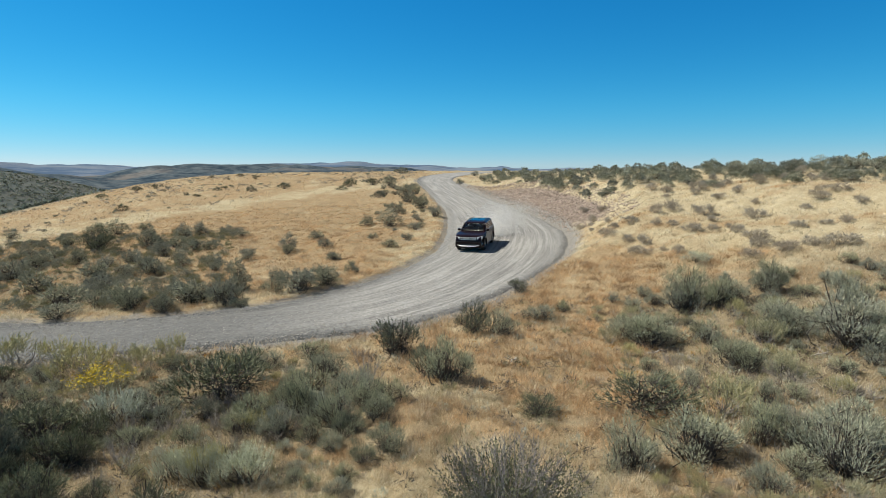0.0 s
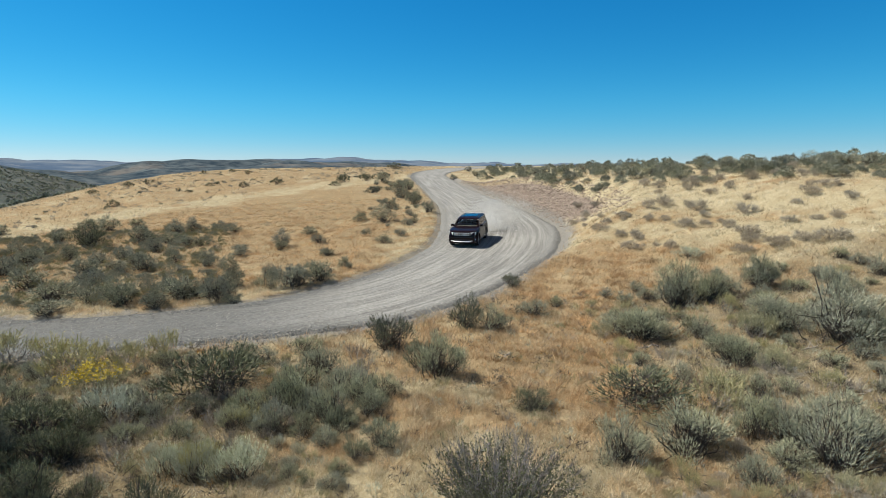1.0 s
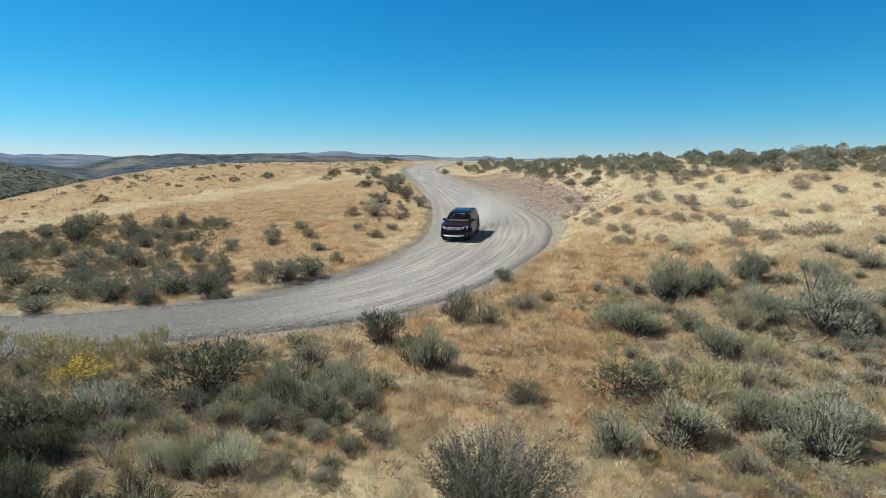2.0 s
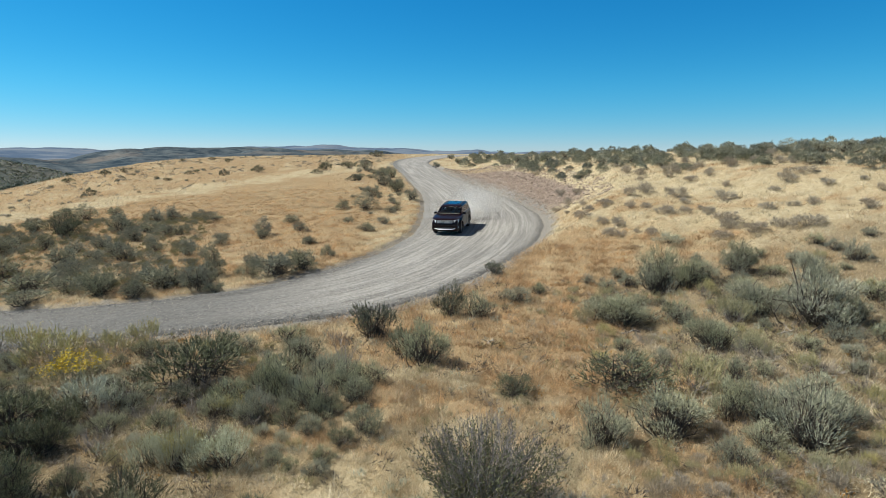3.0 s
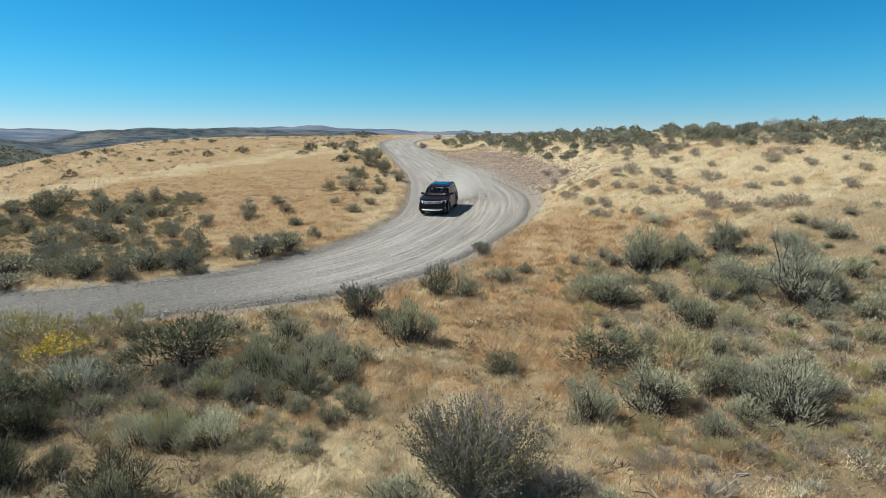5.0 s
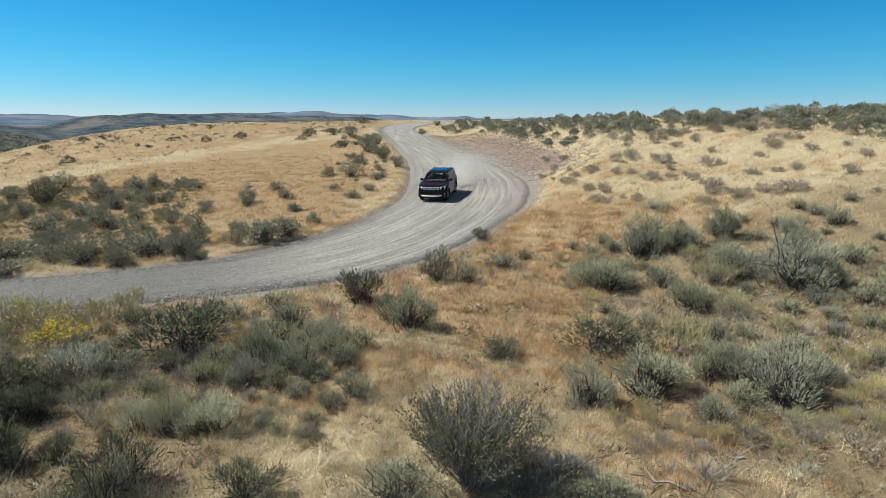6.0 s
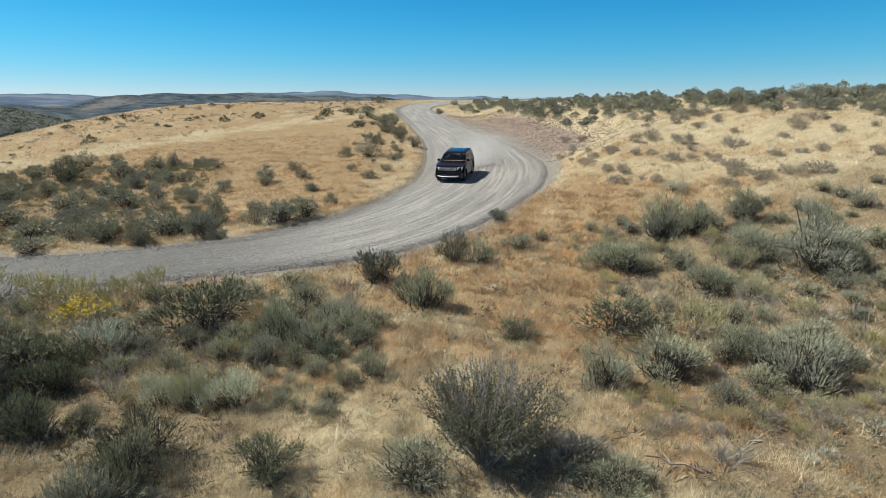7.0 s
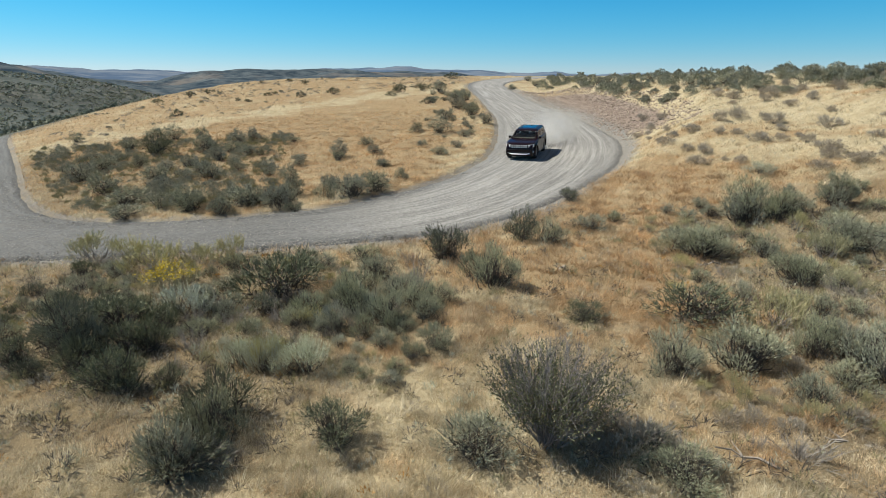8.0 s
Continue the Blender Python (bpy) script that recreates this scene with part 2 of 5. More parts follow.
M_BITTER = leaf_material("small_green_leaves", (0.03, 0.038, 0.014), (0.24, 0.25, 0.10))
M_FLOWER = leaf_material("yellow_flowers", (0.55, 0.40, 0.03), (0.80, 0.62, 0.06))
# bark set darker than its own grey, standing in for shade inside shrubs
M_BARK = bark_material("shade_dark_bark", (0.032, 0.027, 0.023), (0.13, 0.115, 0.10))
M_TWIG = bark_material("silvery_twigs", (0.19, 0.165, 0.14), (0.46, 0.42, 0.37))
M_GREYTWIG = bark_material("grey_purple_twigs", (0.10, 0.09, 0.085), (0.40, 0.37, 0.36))
M_DRYWOOD = bark_material("dry_brown_wood", (0.17, 0.14, 0.11), (0.38, 0.33, 0.27))


# ---- the lie of the land ----
def soft_plus(v, k):
    return k * np.logaddexp(0, np.asarray(v, float) / k)


def step(a, b, v):
    t = np.clip((np.asarray(v, float) - a) / (b - a), 0, 1)
    return t * t * (3 - 2 * t)


def waves(x, y, size, seed, octaves=3):
    """Smooth uneven relief of about -1 to 1, with humps about size metres across."""
    rng = np.random.default_rng(seed)
    total = np.zeros(np.broadcast(x, y).shape)
    for o in range(octaves):
        for _ in range(5):
            a, p = rng.uniform(0, 2 * np.pi, 2)
            k = 2 * np.pi / (size * rng.uniform(0.7, 1.4)) * 1.9 ** o
            total = total + np.sin(k * (x * np.cos(a) + y * np.sin(a)) + p) * 0.45 / 1.8 ** o
    return total / 1.6


def near_plain(x, y):
    """The slope that the road follows: level by the bend, rising ahead, falling off to the valley."""
    z = 0.06 * soft_plus(y - 28, 6) - 0.03 * soft_plus(y - 75, 10) - 0.05 * soft_plus(y - 145, 15)
    z = z - 0.06 * soft_plus(-x - 6, 4) * np.exp(-np.clip(y - 20, 0, None) / 90)
    return z - 0.22 * soft_plus(-(x + 34 + 0.22 * y), 7)


def right_hill(x, y):
    """How far the hill beside the bend stands over the plain."""
    ridge = 4.15 + 1.0 * step(6, 28, x) + 0.45 * step(14, 34, x) - 0.03 * soft_plus(0.8 * x + 0.6 * y - 58, 6)
    side = step(14, 43, 0.8 * x + 0.6 * y) * step(0, 11, x - 0.02 * (y - 40))
    return side * np.clip(ridge - near_plain(x, y), 0, None)


INNER = [(-66, 76), (-51.2, 58.5), (-43, 49.2), (-35.4, 40.6), (-29.5, 33.8), (-25, 28.7), (-21.8, 25.6), (-19.1, 23.7), (-17.1, 22.8), (-15.3, 22.5), (-12.9, 22.4),
         (-10.8, 22.6), (-8.8, 23.2), (-6.75, 24.1), (-4.8, 26.2), (-3.6, 27.7), (-2.4, 29.7), (-1.4, 32.4), (-0.4, 35.6), (0.15, 40.5), (0.4, 47), (0.2, 55),
         (-0.6, 62), (-1.8, 73), (-3.2, 85), (-4.2, 96), (-4.0, 107), (-2.0, 117), (2.5, 130), (10, 142)]
OUTER = [(-72, 70), (-58, 53.5), (-49, 44), (-41, 35.5), (-35, 28.5), (-30.5, 23.8), (-26.5, 20.6), (-23, 18.9), (-19.5, 18.0), (-16.5, 17.7), (-13.4, 17.8),
         (-10.8, 18.1), (-8, 18.35), (-4.9, 18.9), (-2.0, 20.0), (-0.4, 21.3), (1.55, 23.6), (3.3, 26.4), (5.0, 29.6), (7.2, 34.6), (8.7, 42), (7.9, 50.5),
         (6.4, 57.5), (3.9, 71), (2.4, 85), (1.6, 97), (2.2, 106), (4.2, 114), (8, 124.5), (14.5, 135)]


def smooth_line(points, per):
    """A finely stepped curve through the points (Catmull-Rom)."""
    p = np.array(points, float)
    p = np.vstack([2 * p[0] - p[1], p, 2 * p[-1] - p[-2]])
    t = np.linspace(0, 1, per, endpoint=False)[:, None]
    out = [0.5 * (2 * b + (c - a) * t + (2 * a - 5 * b + 4 * c - d) * t ** 2 + (3 * b - a - 3 * c + d) * t ** 3) for a, b, c, d in zip(p, p[1:], p[2:], p[3:])]
    return np.vstack(out + [p[-2:-1]])


ROAD_IN, ROAD_OUT = smooth_line(INNER, 16), smooth_line(OUTER, 16)
ROAD_MID = (ROAD_IN + ROAD_OUT) / 2
ROAD_HALF = np.linalg.norm(ROAD_IN - ROAD_OUT, axis=1) / 2


ROAD_EDGE = np.vstack([ROAD_IN[::4], ROAD_OUT[::-4]])


def road_distance(x, y):
    """Metres from the edge of the road and its narrow shoulder; negative on the road."""
    x, y = np.asarray(x, float), np.asarray(y, float)
    best = np.full(np.broadcast(x, y).shape, 1e9)
    near = (np.hypot(x, y) < 180)
    px, py = x[near], y[near]
    d, on = np.full(px.shape, 1e9), np.zeros(px.shape, bool)
    for (ax, ay), (bx, by) in zip(ROAD_EDGE, np.roll(ROAD_EDGE, -1, axis=0)):
        ex, ey = bx - ax, by - ay
        t = np.clip(((px - ax) * ex + (py - ay) * ey) / (ex * ex + ey * ey), 0, 1)
        d = np.minimum(d, (px - ax - t * ex) ** 2 + (py - ay - t * ey) ** 2)
        if ey != 0:
            on ^= ((ay > py) != (by > py)) & (px < ax + ex * (py - ay) / ey)
    best[near] = np.where(on, -1, 1) * np.sqrt(d) - 0.3
    return best


def outer_side(x, y):
    """True where the outer edge of the bend is the nearer one."""
    x, y = np.asarray(x, float), np.asarray(y, float)
    a, b = np.full(x.shape, 1e9), np.full(x.shape, 1e9)
    near = np.hypot(x, y) < 90
    px, py = x[near], y[near]
    p, q = a[near], b[near]
    for (ix, iy), (ox, oy) in zip(ROAD_IN[::4], ROAD_OUT[::4]):
        p, q = np.minimum(p, np.hypot(px - ix, py - iy)), np.minimum(q, np.hypot(px - ox, py - oy))
    a[near], b[near] = p, q
    return b < a


def far_land(x, y):
    """Valley floor, the scrub slope, the rimrock mesa and the blue hills beyond."""
    r, az = np.hypot(x, y), np.degrees(np.arctan2(x, y))
    z = -26 + 6 * waves(x, y, 260, 5)
    left = np.clip(-az, -60, 120)
    z = z + 26 * step(21, 40, left) * step(170, 430, r) * (1 - 0.5 * step(430, 700, r))
    z = z + 38 * step(33, 44, left) * step(650, 1100, r)
    mesa = (1 - step(24.4, 30.0, left + 1.2 * waves(x, y, 420, 6))) * step(-5, 6, left) * (1 - 0.8 * step(1500, 2200, r)) * (0.84 + 0.16 * np.clip(waves(x, y, 700, 8), -1, 1))
    rim = r + 70 * waves(x, y, 330, 7)
    z = z + 35 * mesa * (0.74 * step(850, 1380, rim) + 0.26 * step(1390, 1425, rim)) + 1.5 * step(600, 800, r) * (1 - step(1600, 2000, r)) * waves(x, y, 160, 10)
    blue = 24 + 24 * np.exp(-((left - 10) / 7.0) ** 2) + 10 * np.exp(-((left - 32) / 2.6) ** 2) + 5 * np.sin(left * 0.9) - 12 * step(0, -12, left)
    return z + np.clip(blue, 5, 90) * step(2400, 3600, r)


def land(x, y):
    """Height of the ground, with its road bed cut in."""
    x, y = np.atleast_1d(np.asarray(x, float)), np.atleast_1d(np.asarray(y, float))
    plain = near_plain(x, y)
    d = road_distance(x, y)
    out = np.clip(d, 0, None)
    z = plain + np.minimum(right_hill(x, y), 0.62 * out) + (0.13 * waves(x, y, 7.0, 3) + 0.05 * waves(x, y, 1.6, 4)) * step(0.2, 3.0, out)
    z = z + 0.10 * np.exp(-((out - 0.5) / 0.5) ** 2) * (d > 0)
    z = np.where(d < 0.0, plain - 0.02 - 0.22 * step(0.0, -1.0, d), z)
    far = far_land(x, y)
    r = np.hypot(x, y)
    w = step(150, 260, r)
    return np.maximum(z, far) * (1 - w) + np.where(w > 0, np.maximum(far, np.minimum(z, 6 - 0.02 * (r - 150))), 0) * w


def tone_at(x, y):
    """0: pale straw, 1: rust-coloured cheatgrass."""
    u = 0.8 * x + 0.6 * y
    slope = step(4, 12, x) * step(23, 31, u)
    t = np.where(x < 2, 0.52, 0.47) + 0.0 * x
    t = t + 0.55 * np.exp(-(((x - 6.5) / 4.5) ** 2 + ((y - 27) / 10.0) ** 2))
    t = t * (1 - 0.5 * slope)
    band = y - (47 + (x + 36) * 1.4)
    left = step(-1, -5, x) * step(26, 32, y)
    t = t + left * (0.46 - 0.70 * step(-9, -1, band) + 0.48 * step(3, 12, band))
    t = t - 0.25 * step(15, 10, y) * step(6, -2, x) - 0.3 * np.exp(-(((x + 1.2) / 2.6) ** 2 + ((y - 8.4) / 2.2) ** 2))
    t = t + 0.32 * np.exp(-(((x - 3.0) / 4.5) ** 2 + ((y - 15) / 5.5) ** 2)) + 0.28 * np.exp(-(((x - 5.0) / 3.0) ** 2 + ((y - 21) / 6.0) ** 2))
    t = t - 0.28 * step(5, 8, x) * step(22, 17, y)
    track = x - (4.4 + (y - 21) * 0.277)
    t = t - 0.45 * np.exp(-(track / 0.45) ** 2) * step(17, 20, y) * step(37, 34, y)
    return np.clip(t + 0.30 * waves(x, y, 6.0, 11) + 0.26 * waves(x, y, 1.7, 12), 0, 1)


def shrubby(x, y):
    """1 where brush grows close and the grass is thin, at either side of the near ground."""
    left = step(-0.5, -4.0, x + 0.25 * (y - 8)) * step(18, 16, y) * step(7, 9, y - 0.15 * x)
    right = step(3.0, 6.0, x - 0.12 * y) * step(25, 21, y)
    thicket = step(2, -4, x + 3 + 0.28 * y) * step(22, 25, y) * step(46, 36, y) * step(-1.05, -0.85, x / np.maximum(y, 1.0))
    return np.maximum(np.maximum(left, 0.95 * right), 0.55 * thicket)


def mesh_of(name, verts, faces, material, smooth=False, **attributes):
    """A mesh from arrays: verts (n, 3), faces (m, 3 or 4)."""
    verts, faces = np.asarray(verts, np.float32), np.asarray(faces, np.int32)
    me = bpy.data.meshes.new(name)
    me.vertices.add(len(verts))
    me.vertices.foreach_set("co", verts.ravel())
    n = faces.shape[1]
    me.loops.add(faces.size)
    me.loops.foreach_set("vertex_index", faces.ravel())
    me.polygons.add(len(faces))
    me.polygons.foreach_set("loop_start", np.arange(0, faces.size, n, dtype=np.int32))
    me.update(calc_edges=True)
    me.polygons.foreach_set("use_smooth", np.full(len(faces), smooth))
    for key, values in attributes.items():
        me.attributes.new(key, "FLOAT", "POINT").data.foreach_set("value", np.asarray(values, np.float32))
    me.materials.append(material)
    return me


def grid_faces(rows, columns, wrap=False):
    i = np.arange(rows * columns).reshape(rows, columns)
    if wrap:
        i = np.hstack([i, i[:, :1]])
    return np.stack([i[:-1, :-1], i[:-1, 1:], i[1:, 1:], i[1:, :-1]], -1).reshape(-1, 4)


def build_ground():
    radii = np.concatenate([np.linspace(0.0, 12, 20)[:-1], np.arange(12, 70, 0.45), np.geomspace(70, 700, 80), np.arange(720, 1700, 22), np.geomspace(1700, 4700, 30)])
    angles = np.radians(np.concatenate([np.arange(-56, 48, 0.36), np.arange(48, 304, 2.0)]))
    r, a = np.meshgrid(radii, angles, indexing="ij")
    x, y = (r * np.sin(a)).ravel(), (r * np.cos(a)).ravel()
    z = land(x, y)
    d = road_distance(x, y)
    u = 0.8 * x + 0.6 * y
    raw = right_hill(x, y)
    bank = (step(0.0, 0.5, raw - 0.62 * d) * (d > 0) * step(3.6, 2.2, d) * step(2, 5, x) * step(31, 36, u)).astype(float)
    verge = np.where(outer_side(x, y), 1.0 * step(1.2, 0.1, d), 0.7 * step(0.4, 0.05, d))
    rr = r.ravel()
    crest = -(x + 34 + 0.22 * y)
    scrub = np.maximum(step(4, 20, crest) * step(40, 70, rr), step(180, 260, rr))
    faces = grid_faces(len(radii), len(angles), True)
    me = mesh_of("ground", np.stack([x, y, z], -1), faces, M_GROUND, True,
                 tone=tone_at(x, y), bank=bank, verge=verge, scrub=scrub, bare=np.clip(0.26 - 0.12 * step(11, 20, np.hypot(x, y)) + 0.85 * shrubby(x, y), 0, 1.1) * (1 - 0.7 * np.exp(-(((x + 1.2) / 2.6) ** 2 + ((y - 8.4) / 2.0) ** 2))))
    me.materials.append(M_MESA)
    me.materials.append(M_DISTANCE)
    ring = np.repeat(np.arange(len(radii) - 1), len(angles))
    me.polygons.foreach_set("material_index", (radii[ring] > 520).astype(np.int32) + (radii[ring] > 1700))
    centre = tagged(new("ground", me), "dry rolling grassland with straw and rust grass and a stony cut bank", "ground", kind="structure")
    return centre


def build_road():
    n, m = len(ROAD_MID), 27
    k = np.linspace(-1.06, 1.06, m)
    at = ROAD_MID[:, None] + (ROAD_OUT - ROAD_IN)[:, None] / 2 * k[None, :, None]
    # finer along the way
    steps = np.linspace(0, n - 1, n * 2)
    i = np.clip(steps.astype(int), 0, n - 2)
    f = (steps - i)[:, None, None]
    at = at[i] * (1 - f) + at[i + 1] * f
    wobble = (ROAD_OUT - ROAD_IN)[i] * 0.008 * waves(at[:, m // 2, 0], at[:, m // 2, 1], 2.2, 23)[:, None]
    at = at + wobble[:, None] * step(0.6, 1.0, np.abs(k))[None, :, None] * np.sign(k)[None, :, None]
    x, y = at[..., 0].ravel(), at[..., 1].ravel()
    length = np.concatenate([[0], np.cumsum(np.linalg.norm(np.diff(at[:, m // 2], axis=0), axis=1))])
    half = np.repeat(np.interp(steps, np.arange(n), ROAD_HALF), m)
    kk = np.tile(k, len(steps))
    across = kk * half
    ruts = sum(-0.03 * np.exp(-((across - c) / 0.35) ** 2) for c in (-1.7, -0.3, 1.2, 2.5)) + 0.05 * np.exp(-((np.abs(kk) - 0.9) / 0.07) ** 2)
    z = near_plain(x, y) + 0.07 * (1 - kk ** 2) + ruts + 0.012 * waves(x, y, 0.9, 21) - 0.25 * step(1.0, 1.06, np.abs(kk))
    me = mesh_of("road", np.stack([x, y, z], -1), grid_faces(len(steps), m), M_GRAVEL, True, across=across, along=np.repeat(length, m), edge=np.clip(0.55 * step(0.55, 1.05, np.abs(kk)) + 0.75 * step(1, -9, x), 0, 1.5))
    return tagged(new("road", me), "curving grey gravel road with wheel ruts and loose edges", "road", kind="structure")


build_ground()
build_road()


# ---- shrubs ----
UP = np.array([0.0, 0.0, 1.0])


def unit(v):
    return v / np.maximum(np.linalg.norm(v, axis=-1, keepdims=True), 1e-9)


def tubes(paths, radii):
    """Three-sided tapering tubes along paths (n, k, 3) with radii (n, k)."""
    n, k, _ = paths.shape
    along = unit(np.gradient(paths, axis=1))
    side = unit(np.cross(along, np.array([0.31, 0.52, 0.79])))
    up = np.cross(along, side)
    a = np.arange(3) * 2 * np.pi / 3
    ring = paths[:, :, None] + radii[:, :, None, None] * (side[:, :, None] * np.cos(a)[:, None] + up[:, :, None] * np.sin(a)[:, None])
    i = np.arange(n * k * 3).reshape(n, k, 3)
    j = np.roll(i, -1, axis=2)
    return ring.reshape(-1, 3), np.stack([i[:, :-1], j[:, :-1], j[:, 1:], i[:, 1:]], -1).reshape(-1, 4)


def blades(at, way, length, width, rng):
    """One narrow triangle for each leaf."""
    side = unit(np.cross(way, rng.normal(size=at.shape))) * (width / 2)[:, None]
    tip = at + way * length[:, None]
    n = len(at)
    return np.stack([at - side, at + side, tip], 1).reshape(-1, 3), np.arange(3 * n).reshape(-1, 3)


def joined(*pieces):
    """One triangle mesh out of several (verts, faces) with three or four corners a face."""
    verts, faces, total = [], [], 0
    for v, f in pieces:
        f = np.asarray(f)
        tri = np.vstack([f[:, [0, 1, 2]], f[:, [0, 2, 3]]]) if f.shape[1] == 4 else f
        verts.append(v)
        faces.append(tri + total)
        total += len(v)
    return np.vstack(verts), np.vstack(faces)


def gnarled(start, end, bend, radius, rng, k=5):
    """Crooked tapering branches from start to end."""
    t = np.linspace(0, 1, k)[None, :, None]
    path = start[:, None] * (1 - t) + end[:, None] * t + (t * (1 - t) * 4)[..., :] * (bend * rng.normal(size=(len(start), 1, 3)) - np.array([0, 0, 0.04]))
    path = path + rng.normal(0, bend * 0.22, path.shape) * np.minimum(t * 3, 1)
    return tubes(path, np.linspace(1, 0.3, k)[None] * radius * rng.uniform(0.6, 1.3, (len(start), 1)))


def brush_shape(seed, lobes=7, sprigs=520, leaves=7, leaf=0.05, wide=0.0075, sprig=(0.07, 0.15), upright=0.9, open_base=0.08, twigs=240, twig_wide=0.007, branches=3, ragged=0.22):
    """Branches and leaves of a sagebrush one metre wide and 0.58 m high: leafy sprigs standing on a few uneven lobes over crooked dark wood."""
    rng = np.random.default_rng(seed)
    ph = np.arange(lobes) * 2.399963 + rng.uniform(0, 6.28) + rng.normal(0, 0.3, lobes)
    rho = 0.27 * np.sqrt((np.arange(lobes) + 0.3) / lobes) * rng.uniform(0.8, 1.2, lobes)
    size = rng.uniform(0.15, 0.22, lobes) * (7 / lobes) ** 0.35
    top = (0.50 - 0.75 * rho ** 2 / 0.27 ** 2 * 0.24) * (1 + ragged * rng.uniform(-1, 0.6, lobes))
    centre = np.stack([rho * np.cos(ph), rho * np.sin(ph), np.maximum(top - size, 0.08)], -1)
    out = unit(centre * np.array([1, 1, 0.0]) + 1e-6)
    # sprigs over each lobe
    s = rng.choice(lobes, sprigs, p=size ** 2 / (size ** 2).sum())
    u = unit(rng.normal(size=(sprigs, 3)) + out[s] * 0.55 + UP * 0.55)
    root = centre[s] + u * (size[s] * rng.uniform(0.25, 0.92, sprigs))[:, None]
    low = root[:, 2] < open_base
    root[low, 2] = open_base * rng.uniform(0.2, 1.4, low.sum())
    way = unit(u * 0.55 + out[s] * 0.22 + UP * upright + rng.normal(0, 0.16, (sprigs, 3)))
    length = rng.uniform(*sprig, sprigs)
    q = np.repeat(np.arange(sprigs), leaves)
    g = np.tile(np.linspace(0.0, 0.9, leaves), sprigs) + rng.uniform(-0.06, 0.06, len(q))
    at = root[q] + way[q] * (length[q] * g)[:, None]
    lway = unit(way[q] + rng.normal(0, 0.34, (len(q), 3)))
    lv, lf = blades(at, lway, leaf * rng.uniform(0.6, 1.25, len(q)), wide * rng.uniform(0.7, 1.3, len(q)), rng)
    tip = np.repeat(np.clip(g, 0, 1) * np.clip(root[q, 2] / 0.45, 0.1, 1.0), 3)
    # crooked stems up into the lobes, and a dead-twig tangle coloured dark to deepen the shade inside
    stem_to = np.repeat(np.arange(lobes), branches)
    n = len(stem_to)
    start = np.concatenate([rng.normal(0, 0.035, (n, 2)), np.full((n, 1), -0.06)], 1)
    end = centre[stem_to] + rng.normal(0, 0.5, (n, 3)) * size[stem_to, None] + np.array([0, 0, 0.03])
    pieces = [gnarled(start, end, 0.06, 0.011, rng)]
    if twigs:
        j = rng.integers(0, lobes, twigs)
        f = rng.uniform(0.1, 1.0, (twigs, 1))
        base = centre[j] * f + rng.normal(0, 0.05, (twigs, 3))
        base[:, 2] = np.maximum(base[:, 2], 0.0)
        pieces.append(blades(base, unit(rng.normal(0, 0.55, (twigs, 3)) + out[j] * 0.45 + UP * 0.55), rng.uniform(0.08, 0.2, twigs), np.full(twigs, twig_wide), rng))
    return joined(*pieces), (lv, lf), tip, np.repeat(rng.random(sprigs) ** 1.3, leaves * 3)


